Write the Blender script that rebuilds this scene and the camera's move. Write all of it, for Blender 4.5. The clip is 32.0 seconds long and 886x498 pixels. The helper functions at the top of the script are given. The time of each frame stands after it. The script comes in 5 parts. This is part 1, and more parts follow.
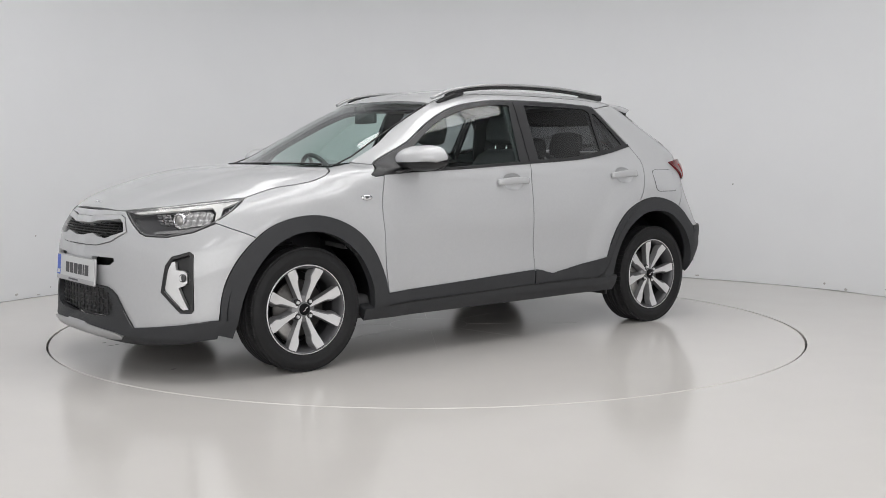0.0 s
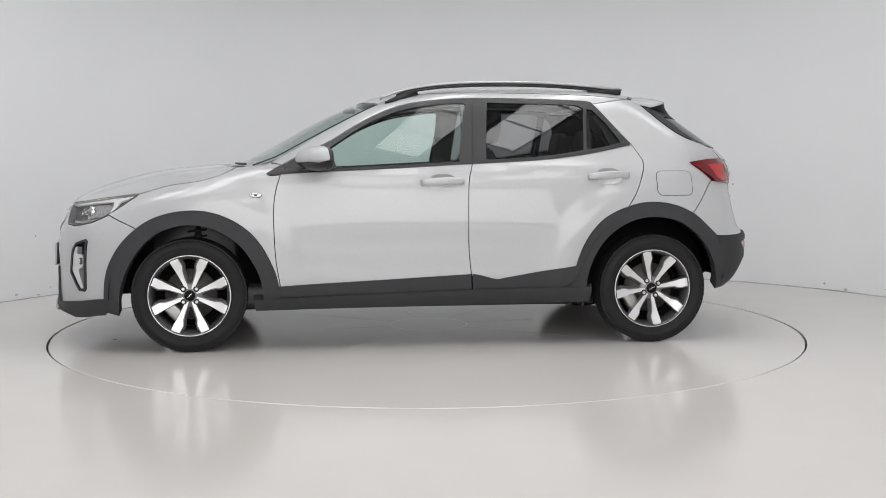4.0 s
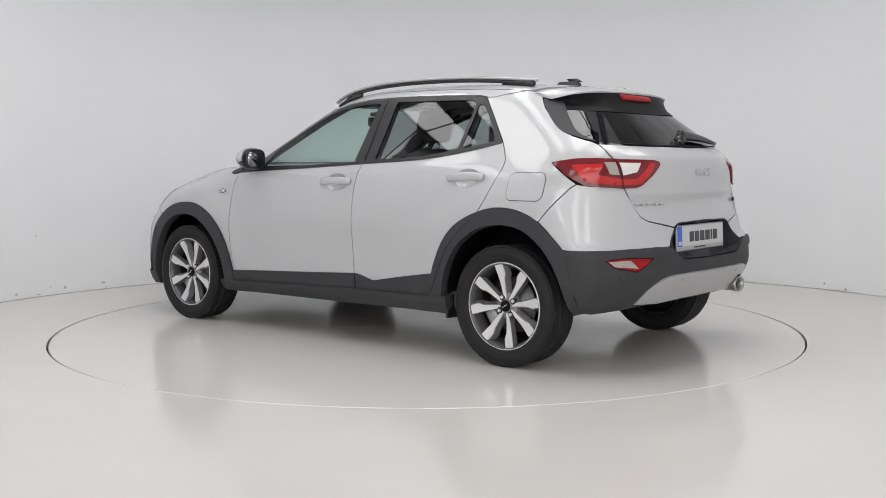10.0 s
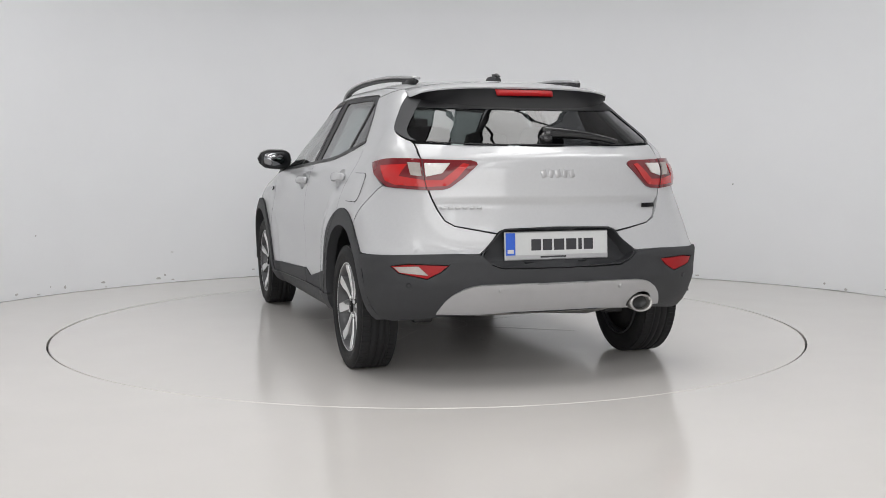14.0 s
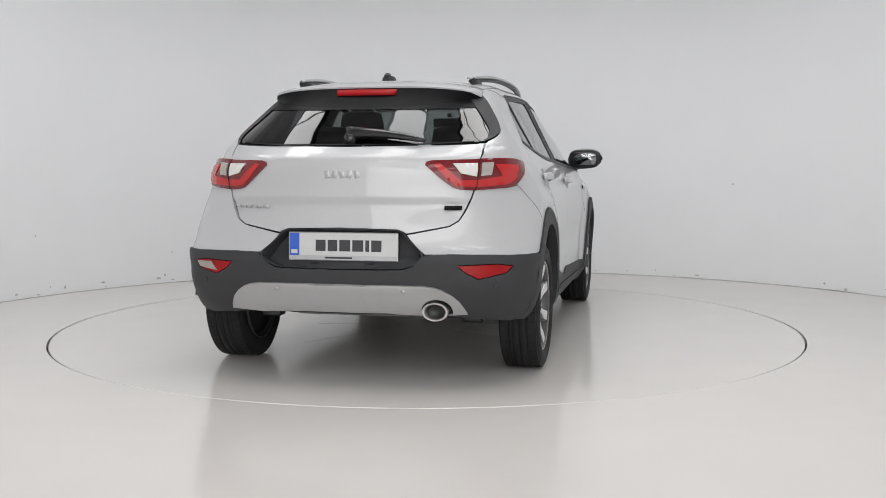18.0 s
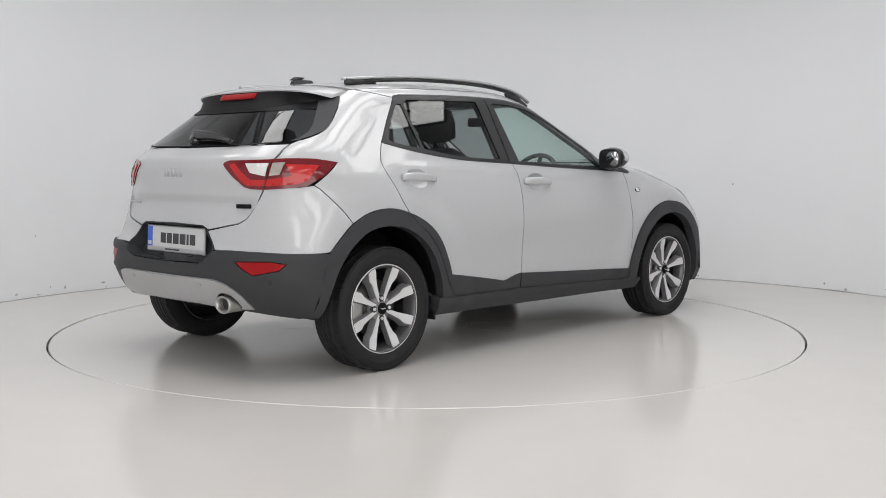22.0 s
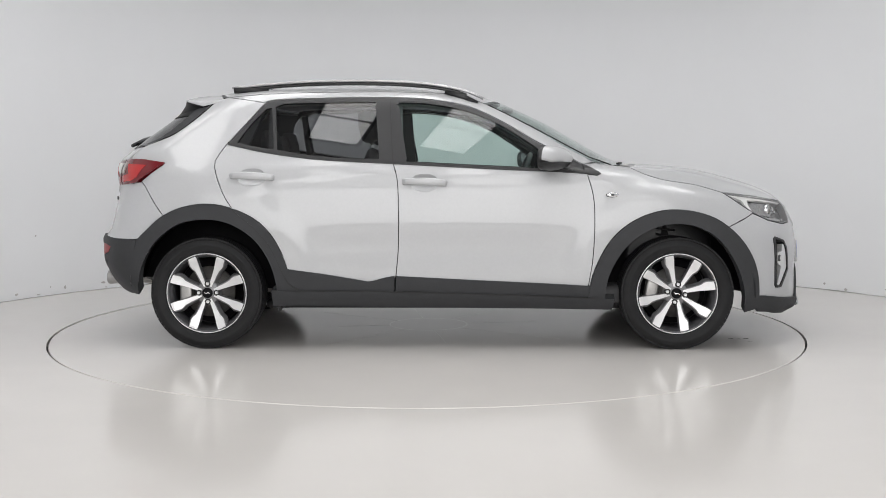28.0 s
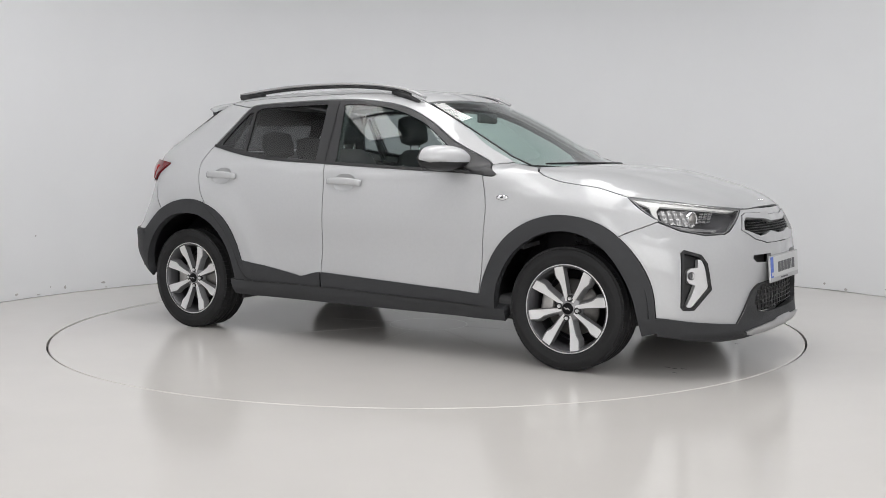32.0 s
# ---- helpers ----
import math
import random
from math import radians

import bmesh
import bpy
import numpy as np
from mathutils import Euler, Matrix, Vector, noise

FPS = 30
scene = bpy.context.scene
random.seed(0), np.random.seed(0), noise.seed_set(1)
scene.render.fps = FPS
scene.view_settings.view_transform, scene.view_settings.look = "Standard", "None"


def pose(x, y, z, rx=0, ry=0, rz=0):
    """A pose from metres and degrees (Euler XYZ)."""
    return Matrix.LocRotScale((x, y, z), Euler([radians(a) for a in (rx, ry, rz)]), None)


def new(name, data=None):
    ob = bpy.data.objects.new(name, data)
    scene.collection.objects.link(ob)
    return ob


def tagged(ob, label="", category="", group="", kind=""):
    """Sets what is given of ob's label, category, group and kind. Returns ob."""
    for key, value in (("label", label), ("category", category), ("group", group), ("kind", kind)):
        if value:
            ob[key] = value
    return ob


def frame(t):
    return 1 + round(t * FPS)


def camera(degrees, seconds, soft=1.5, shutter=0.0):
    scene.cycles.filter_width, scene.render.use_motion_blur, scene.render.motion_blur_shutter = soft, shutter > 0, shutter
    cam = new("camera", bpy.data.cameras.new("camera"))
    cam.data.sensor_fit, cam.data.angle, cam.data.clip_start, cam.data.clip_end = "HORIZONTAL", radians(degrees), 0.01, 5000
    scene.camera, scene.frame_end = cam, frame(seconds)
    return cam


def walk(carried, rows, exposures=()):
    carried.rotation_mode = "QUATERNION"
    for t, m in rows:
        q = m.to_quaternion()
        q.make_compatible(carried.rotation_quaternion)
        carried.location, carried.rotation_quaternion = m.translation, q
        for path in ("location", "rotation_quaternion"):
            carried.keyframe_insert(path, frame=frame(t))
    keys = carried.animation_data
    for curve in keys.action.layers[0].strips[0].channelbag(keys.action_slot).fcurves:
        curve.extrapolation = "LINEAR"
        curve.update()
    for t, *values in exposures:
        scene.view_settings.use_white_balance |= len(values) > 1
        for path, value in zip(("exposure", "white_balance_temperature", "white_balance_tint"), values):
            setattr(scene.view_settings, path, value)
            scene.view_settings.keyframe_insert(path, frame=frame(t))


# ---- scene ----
from mathutils.geometry import delaunay_2d_cdt

cam = camera(46.1, 32.0, soft=0.75)
EYE = pose(0, -6.545, 1.029, 90 - 4.807, 0, -0.804) @ pose(0, 0, 0, 0, 0, -0.065)
walk(cam, [(0, EYE), (32, EYE)], [(0, -.06), (3, -.06), (6, 0), (32, 0)])

# ---- light: soft overhead panels and added fill in a pale round studio ----
world = bpy.data.worlds.new("studio_air")
scene.world = world
world.use_nodes = True
world.node_tree.nodes["Background"].inputs[0].default_value = (0.95, 0.97, 1.0, 1)
world.node_tree.nodes["Background"].inputs[1].default_value = 0.12
# long ceiling strips, all turned the same way: near end x, y, length
# the last three, over the viewer, are added to fill the car's near side
STRIPS = [(-3.0, -1.25, 1.14), (-2.40, -2.28, 3.42), (-1.13, -2.66, 4.56), (.10, -2.95, 3.99), (1.22, -2.62, 2.28), (2.45, -1.0, 1.14), (-1.9, -6.4, 2.28), (0, -6.7, 2.28), (1.5, -6.4, 2.28)]
STRIP_TURN, STRIP_WIDE, STRIP_Z, STRIP_W = -23.0, .56, 3.70, 14.7
for px, py, long_ in STRIPS:
    lamp = bpy.data.lights.new("strip_light", "AREA")
    lamp.shape, lamp.size, lamp.size_y, lamp.energy, lamp.color = "RECTANGLE", STRIP_WIDE, long_, STRIP_W * STRIP_WIDE * long_, (1.0, 0.992, 0.98)
    new("strip_light", lamp).matrix_world = pose(px, py, STRIP_Z, 0, 0, STRIP_TURN) @ pose(0, long_ / 2, 0)
# fill softbox added behind the viewer to light the car's near side
FRONT = pose(0, -8.6, 2.1, 86, 0, 0)
lamp = bpy.data.lights.new("front_fill", "AREA")
lamp.shape, lamp.size, lamp.size_y, lamp.energy, lamp.color = "RECTANGLE", 7.0, 3.6, 215.0, (1.0, 0.992, 0.98)
new("front_fill", lamp).matrix_world = FRONT


# ---- materials ----
def material(name, color, rough=0.5, metal=0.0, coat=0.0, vary=0.04, scale=30.0, bump=0.0, bump_scale=200.0, emit=0.0, spec=0.5):
    m = bpy.data.materials.new(name)
    m.use_nodes = True
    t = m.node_tree
    b = t.nodes["Principled BSDF"]
    b.inputs["Roughness"].default_value, b.inputs["Metallic"].default_value = rough, metal
    b.inputs["Coat Weight"].default_value, b.inputs["Coat Roughness"].default_value = coat, 0.03
    b.inputs["Specular IOR Level"].default_value, b.inputs["Coat IOR"].default_value = spec, 1.45
    co = t.nodes.new("ShaderNodeTexCoord")
    big, fine = t.nodes.new("ShaderNodeTexNoise"), t.nodes.new("ShaderNodeTexNoise")
    big.inputs["Scale"].default_value, fine.inputs["Scale"].default_value = scale / 12, scale
    for n in (big, fine):
        n.inputs["Detail"].default_value = 5
        t.links.new(co.outputs["Object"], n.inputs["Vector"])
    add = t.nodes.new("ShaderNodeMath")
    t.links.new(big.outputs["Fac"], add.inputs[0])
    t.links.new(fine.outputs["Fac"], add.inputs[1])
    ramp = t.nodes.new("ShaderNodeMapRange")
    ramp.inputs["From Min"].default_value, ramp.inputs["From Max"].default_value = 0.6, 1.4
    ramp.inputs["To Min"].default_value, ramp.inputs["To Max"].default_value = 1 - vary, 1 + vary
    t.links.new(add.outputs[0], ramp.inputs["Value"])
    mul = t.nodes.new("ShaderNodeVectorMath")
    mul.operation = "SCALE"
    mul.inputs[0].default_value = color
    t.links.new(ramp.outputs[0], mul.inputs["Scale"])
    t.links.new(mul.outputs[0], b.inputs["Base Color"])
    if emit:
        b.inputs["Emission Color"].default_value, b.inputs["Emission Strength"].default_value = (*color, 1), emit
    if bump:
        grain, bm_ = t.nodes.new("ShaderNodeTexNoise"), t.nodes.new("ShaderNodeBump")
        grain.inputs["Scale"].default_value = bump_scale
        t.links.new(co.outputs["Object"], grain.inputs["Vector"])
        bm_.inputs["Strength"].default_value, bm_.inputs["Distance"].default_value = bump, 0.002
        t.links.new(grain.outputs["Fac"], bm_.inputs["Height"])
        t.links.new(bm_.outputs[0], b.inputs["Normal"])
    return m


def glass(name, tint, gloss=1.0):
    """Thin tinted glass: see-through colour with a clear reflection that grows towards grazing."""
    m = bpy.data.materials.new(name)
    m.use_nodes = True
    t = m.node_tree
    t.nodes.remove(t.nodes["Principled BSDF"])
    out = t.nodes["Material Output"]
    clear, shine, mix, fr = (t.nodes.new("ShaderNode" + k) for k in ("BsdfTransparent", "BsdfGlossy", "MixShader", "LayerWeight"))
    clear.inputs[0].default_value = (*tint, 1)
    shine.inputs["Roughness"].default_value = 0.0
    shine.inputs[0].default_value = (gloss, gloss, gloss, 1)
    power, span_ = t.nodes.new("ShaderNodeMath"), t.nodes.new("ShaderNodeMapRange")
    power.operation, power.inputs[1].default_value, fr.inputs["Blend"].default_value = "POWER", 4.0, 0.5
    span_.inputs["To Min"].default_value, span_.inputs["To Max"].default_value = 0.042, 1.0
    t.links.new(fr.outputs["Facing"], power.inputs[0])
    t.links.new(power.outputs[0], span_.inputs["Value"])
    t.links.new(span_.outputs[0], mix.inputs[0])
    t.links.new(clear.outputs[0], mix.inputs[1])
    t.links.new(shine.outputs[0], mix.inputs[2])
    t.links.new(mix.outputs[0], out.inputs["Surface"])
    return m


PAINT = material("silver_paint", (0.465, 0.47, 0.482), 0.46, 0.2, 0.9, 0.03, 900.0)
CLAD = material("grey_plastic", (0.036, 0.037, 0.040), 0.6, 0, 0, 0.08, 300.0, 0.25, 900.0, 0, 0.32)
BLACK = material("black_trim", (0.012, 0.012, 0.013), 0.4, 0, 0, 0.08, 80.0)
GLOSSB = material("satin_black", (0.005, 0.005, 0.006), 0.45, 0, 0.0, 0.05, 50.0, spec=0.12)
GRID = material("grille_plastic", (0.020, 0.020, 0.021), 0.5, 0, 0, 0.06, 80.0)
FRAME = material("window_trim", (0.019, 0.019, 0.021), 0.45, 0, 0, 0.06, 80.0)
SATIN = material("satin_silver", (0.45, 0.45, 0.46), 0.40, 0.6, 0.2, 0.04, 200.0)
CHROME = material("chrome", (0.82, 0.82, 0.84), 0.10, 1.0, 0, 0.02, 80.0)
RUBBER = material("tyre_rubber", (0.012, 0.012, 0.013), 0.65, 0, 0, 0.15, 60.0, 0.3, 400.0, 0, 0.3)
ALLOY = material("machined_alloy", (0.72, 0.72, 0.725), 0.34, 0.6, 0.4, 0.03, 300.0)
ALLOY_DARK = material("grey_wheel_paint", (0.20, 0.20, 0.205), 0.35, 0.4, 0.4, 0.05, 100.0)
STEEL = material("brake_steel", (0.42, 0.41, 0.40), 0.4, 0.8, 0, 0.15, 60.0)
# disc steel darkened to keep the space behind the spokes dark
DISC = material("dark_disc", (0.13, 0.125, 0.12), 0.45, 0.7, 0, 0.2, 60.0)
RED = material("red_lens", (0.30, 0.008, 0.010), 0.3, 0, 0.05, 0.12, 40.0, spec=0.15)
RED_DARK = material("dark_red_lens", (0.14, 0.007, 0.011), 0.2, 0, 0.6, 0.05, 40.0, spec=0.3)
PIANO = material("piano_black", (0.012, 0.012, 0.013), 0.12, 0, 0.3, 0.05, 50.0)
RED_GLOW = material("bright_red_lens", (0.44, 0.014, 0.014), 0.2, 0, 0.5, 0.04, 40.0, spec=0.3)
STRIP = material("white_light_guide", (0.78, 0.78, 0.77), 0.25, 0, 0.6, 0.03, 60.0)
HOUSE = material("lamp_housing", (0.075, 0.075, 0.08), 0.35, 0.3, 0.3, 0.06, 80.0)
REFLECT = material("lamp_reflector", (0.42, 0.42, 0.425), 0.22, 0.6, 0.3, 0.1, 90.0)
MIRROR = material("mirror_glass", (0.30, 0.305, 0.32), 0.02, 1.0, 0, 0.02, 20.0)
CLEAR = material("pale_lens", (0.62, 0.61, 0.59), 0.3, 0.0, 0.3, 0.08, 90.0)
AMBER = material("smoky_lens", (0.33, 0.30, 0.28), 0.25, 0.0, 0.15, 0.1, 90.0)
CABIN = material("cabin_plastic", (0.085, 0.085, 0.088), 0.6, 0, 0, 0.1, 40.0)
CLOTH = material("seat_cloth", (0.065, 0.065, 0.069), 0.9, 0, 0, 0.15, 120.0, 0.5, 500.0)
LINER = material("roof_lining", (0.60, 0.60, 0.585), 0.9, 0, 0, 0.05, 80.0)
PLATE_W = material("plate_white", (0.56, 0.57, 0.57), 0.4, 0, 0.2, 0.03, 60.0)
PLATE_B = material("plate_blue", (0.02, 0.10, 0.55), 0.35, 0, 0.3, 0.05, 60.0)
PLATE_T = material("plate_letters", (0.03, 0.03, 0.035), 0.4, 0, 0, 0.05, 60.0)
GLASS_F = glass("clear_glass", (0.75, 0.86, 0.83))
GLASS_R = glass("privacy_glass", (0.40, 0.41, 0.42))
GLASS_B = glass("rear_privacy_glass", (0.20, 0.205, 0.21), 0.85)
GLASS_L = glass("lamp_cover", (0.93, 0.93, 0.93), 0.4)
FLOOR = material("floor_epoxy", (0.64, 0.618, 0.595), 0.15, 0, 0, 0.025, 3.0, 0.02, 40.0)
WALL = material("wall_paint", (0.765, 0.773, 0.79), 0.7, 0, 0, 0.02, 2.0, 0.03, 60.0)
CEIL = material("ceiling_paint", (0.55, 0.55, 0.56), 0.9, 0, 0, 0.03, 4.0)
SEAMC = material("joint_dark", (0.02, 0.02, 0.02), 0.8, 0, 0, 0.1, 20.0)
BASE = material("wall_joint", (0.36, 0.355, 0.35), 0.8, 0, 0, 0.4, 20.0)
SCUFF = material("wall_scuff", (0.46, 0.45, 0.44), 0.8, 0, 0, 0.3, 60.0)
MARK = material("scuff_marks", (0.40, 0.39, 0.375), 0.5, 0, 0, 0.3, 30.0)


# ---- mesh helpers ----
def part(name, bm, mat, parent=None, label="", smooth=True):
    me = bpy.data.meshes.new(name)
    if smooth:
        for f in bm.faces:
            f.smooth = True
    bm.to_mesh(me)
    bm.free()
    me.materials.append(mat)
    ob = new(name, me)
    ob.parent = parent
    return tagged(ob, label) if label else ob


def soft(bm, angle=40):
    """Split the mesh along its sharp edges, so that smooth shading keeps them."""
    hard = [e for e in bm.edges if len(e.link_faces) == 2 and e.calc_face_angle(0) > radians(angle)]
    bmesh.ops.split_edges(bm, edges=hard)
    return bm


def block(bm, lo, hi, bevel=0.0, seg=2, m=None):
    r = bmesh.ops.create_cube(bm, size=1)
    c = [(a + b) / 2 for a, b in zip(lo, hi)]
    s = [abs(b - a) for a, b in zip(lo, hi)]
    bmesh.ops.transform(bm, matrix=Matrix.Translation(c) @ Matrix.Diagonal((*s, 1)), verts=r["verts"])
    vs = r["verts"]
    if bevel:
        es = list({e for v in vs for e in v.link_edges})
        g = bmesh.ops.bevel(bm, geom=es, offset=bevel, segments=seg, affect="EDGES", profile=0.5)
        vs = list({v for f in g["faces"] for v in f.verts} | {v for v in vs if v.is_valid})
    if m:
        bmesh.ops.transform(bm, matrix=m, verts=vs)
    return bm


def lathe(bm, profile, n=48, m=None, close=False):
    """Turn (radius, height) pairs about the local y axis."""
    rings = []
    for i in range(n):
        a = 2 * math.pi * i / n
        rings.append([bm.verts.new((r * math.cos(a), h, r * math.sin(a))) for r, h in profile])
    k = len(profile)
    for i in range(n):
        a, b = rings[i], rings[(i + 1) % n]
        for j in range(k if close else k - 1):
            bm.faces.new((a[j], b[j], b[(j + 1) % k], a[(j + 1) % k]))
    if m:
        bmesh.ops.transform(bm, matrix=m, verts=[v for r in rings for v in r])
    return bm


def tube(bm, path, ry, rz, n=12, up=(0, 0, 1), power=1.0):
    """A closed bar along a path, with half width ry across and half height rz."""
    rings, pts = [], [Vector(p) for p in path]
    for i, p in enumerate(pts):
        d = (pts[min(i + 1, len(pts) - 1)] - pts[max(i - 1, 0)]).normalized()
        s = d.cross(Vector(up)).normalized()
        u = s.cross(d)
        a_, b_ = (ry[i], rz[i]) if isinstance(ry, (list, tuple)) else (ry, rz)
        ring = []
        for k in range(n):
            a = 2 * math.pi * k / n
            c, q = math.cos(a), math.sin(a)
            c, q = math.copysign(abs(c) ** power, c), math.copysign(abs(q) ** power, q)
            ring.append(bm.verts.new(p + s * (a_ * c) + u * (b_ * q)))
        rings.append(ring)
    for a, b in zip(rings, rings[1:]):
        for k in range(n):
            bm.faces.new((a[k], a[(k + 1) % n], b[(k + 1) % n], b[k]))
    bm.faces.new(rings[0][::-1])
    bm.faces.new(rings[-1])
    bmesh.ops.recalc_face_normals(bm, faces=bm.faces[:])
    return bm


def loft(bm, rings, cap=True):
    vs = [[bm.verts.new(p) for p in r] for r in rings]
    n = len(vs[0])
    for a, b in zip(vs, vs[1:]):
        for k in range(n):
            bm.faces.new((a[k], a[(k + 1) % n], b[(k + 1) % n], b[k]))
    if cap:
        bm.faces.new(vs[0][::-1])
        bm.faces.new(vs[-1])
    bmesh.ops.recalc_face_normals(bm, faces=bm.faces[:])
    return bm


def spline(*pts, step=0.03):
    """Points of a smooth open curve through pts."""
    p = [np.array(q, float) for q in pts]
    p = [2 * p[0] - p[1]] + p + [2 * p[-1] - p[-2]]
    out = []
    for a, b, c, d in zip(p, p[1:], p[2:], p[3:]):
        n = max(2, int(np.linalg.norm(c - b) / step))
        for i in range(n):
            t = i / n
            out.append(0.5 * (2 * b + (c - a) * t + (2 * a - 5 * b + 4 * c - d) * t * t + (3 * b - a - 3 * c + d) * t ** 3))
    return out + [p[-2]]


def curve(*pairs):
    """A smooth monotone curve through a few (z, value) pairs."""
    xs, ys = np.array(pairs, float).T
    h = np.diff(xs)
    s = np.diff(ys) / h
    m = np.zeros_like(xs)
    m[0], m[-1] = s[0], s[-1]
    for i in range(1, len(xs) - 1):
        if s[i - 1] * s[i] > 0:
            a, b = 2 * h[i] + h[i - 1], h[i] + 2 * h[i - 1]
            m[i] = (a + b) / (a / s[i - 1] + b / s[i])

    def at(v):
        v = np.clip(np.asarray(v, float), xs[0], xs[-1])
        k = np.clip(np.searchsorted(xs, v) - 1, 0, len(h) - 1)
        t = (v - xs[k]) / h[k]
        return ((2 * t - 3) * t * t + 1) * ys[k] + ((t - 2) * t + 1) * t * h[k] * m[k] + (3 - 2 * t) * t * t * ys[k + 1] + (t - 1) * t * t * h[k] * m[k + 1]
    return at


# The shell of the car as a stack of plan outlines: x forward from mid-wheelbase, y to its left, z up from the ground.
NOSE = curve((.14, 1.95), (.18, 2.06), (.215, 2.105), (.27, 2.095), (.4, 2.093), (.55, 2.10), (.66, 2.09), (.73, 2.07), (.78, 2.045), (.81, 2.015), (.84, 1.965), (.87, 1.89),
             (.91, 1.765), (.95, 1.62), (.98, 1.46), (.995, 1.32), (1.008, 1.15), (1.02, 1.05), (1.06, .95), (1.15, .78), (1.31, .49), (1.40, .30), (1.425, .22),
             (1.45, .05), (1.47, -.12), (1.48, -.25), (1.486, -.45))
TAIL = curve((.14, -1.60), (.24, -1.73), (.31, -1.89), (.40, -1.965), (.5, -2.003), (.6, -1.995), (.65, -1.965), (.75, -1.95), (.9, -1.942), (1.0, -1.938), (1.04, -1.925),
             (1.075, -1.89), (1.12, -1.82), (1.2, -1.72), (1.3, -1.58), (1.36, -1.49), (1.4, -1.43), (1.43, -1.34), (1.45, -1.15), (1.47, -.82), (1.48, -.64), (1.486, -.45))
HALF = curve((.14, .74), (.22, .79), (.3, .835), (.45, .85), (.65, .857), (.8, .845), (.9, .828), (.97, .808), (1.02, .785), (1.12, .7365), (1.25, .6725),
             (1.36, .6165), (1.40, .58), (1.43, .53), (1.455, .43), (1.47, .33), (1.48, .19), (1.486, .01))
NOSE_L = curve((.14, .6), (.34, .68), (.6, .76), (.79, .87), (.9, .92), (.98, .78), (1.02, .62), (1.15, .55), (1.4, .55), (1.486, .5))
NOSE_N = curve((.14, 2.8), (.6, 2.65), (.8, 2.25), (1.0, 2.2), (1.1, 2.4), (1.4, 2.4), (1.486, 2.2))
TAIL_L = curve((.14, .4), (.56, .42), (.8, .5), (1.0, .55), (1.04, .50), (1.075, .42), (1.12, .36), (1.39, .36), (1.44, .45), (1.486, .5))
TAIL_N = curve((.14, 2.6), (.6, 2.6), (.9, 2.35), (.99, 2.5), (1.06, 2.3), (1.12, 2.3), (1.486, 2.2))


def half(x, z):
    """Half the width of the shell at x, z."""
    x, z = np.asarray(x, float), np.asarray(z, float)
    n, l, p = NOSE(z), NOSE_L(z), NOSE_N(z)
    front = (1 - np.clip((x - n + l) / l, 0, 1) ** p) ** (1 / p)
    n, l, p = TAIL(z), TAIL_L(z), TAIL_N(z)
    back = (1 - np.clip((n + l - x) / l, 0, 1) ** p) ** (1 / p)
    w = HALF(z) * (1 - .055 * np.clip((z - .95) / .42, 0, 1) * np.clip((-.2 - x) / 1.0, 0, 1.2) ** 1.5)
    w = w - .012 * np.exp(-((z - .56) / .12) ** 2) * np.exp(-(x / .75) ** 4)
    w = w + .004 * np.exp(-((z - .957 + .05 * x) / .016) ** 2) * np.exp(-((x + .15) / .95) ** 6)
    for c in (1.29, -1.29):
        r = np.hypot(x - c, z - .33)
        w = w + .016 * np.clip((.66 - r) / .14, 0, 1) ** 2 * (3 - 2 * np.clip((.66 - r) / .14, 0, 1))
    return w * front * back


# ---- panels cut from the shell ----
def normal_at(p):
    e = 0.004
    sy = np.where(p[:, 1] >= 0, 1.0, -1.0)
    gx = (half(p[:, 0] + e, p[:, 2]) - half(p[:, 0] - e, p[:, 2])) / (2 * e)
    gz = (half(p[:, 0], p[:, 2] + e) - half(p[:, 0], p[:, 2] - e)) / (2 * e)
    n = np.stack([-gx, sy, -gz], -1)
    return n / np.linalg.norm(n, axis=1)[:, None]


def march(o, d, far):
    """First points of the shell along rays."""
    k = np.linspace(0, far, 160)
    q = o[:, None] + k[None, :, None] * d[:, None]
    inside = half(q[..., 0], q[..., 2]) > np.abs(q[..., 1])
    i = np.argmax(inside, axis=1)
    i = np.where(inside.any(axis=1), np.maximum(i, 1), len(k) - 1)
    a, b = k[i - 1], k[i]
    for _ in range(24):
        c = (a + b) / 2
        p = o + c[:, None] * d
        s = half(p[:, 0], p[:, 2]) > np.abs(p[:, 1])
        a, b = np.where(s, a, c), np.where(s, c, b)
    return o + b[:, None] * d


AXLE = 0.9


def lift(uv, view):
    """Points of the shell from flat coordinates: side (x, z), top (x, y), front or back (turn round an upright axis, z)."""
    uv = np.asarray(uv, float)
    one = np.ones(len(uv))
    if view == "side":
        return np.stack([uv[:, 0], half(uv[:, 0], uv[:, 1]), uv[:, 1]], -1)
    if view == "top":
        return march(np.stack([uv[:, 0], uv[:, 1], 1.6 * one], -1), np.array([[0, 0, -1.0]]) * one[:, None], 1.0)
    s = 1 if view == "front" else -1
    d = np.stack([s * np.cos(uv[:, 0]), np.sin(uv[:, 0]), 0 * one], -1)
    o = np.stack([s * AXLE * one, 0 * one, uv[:, 1]], -1) + 1.5 * d
    return march(o, -d, 1.45)


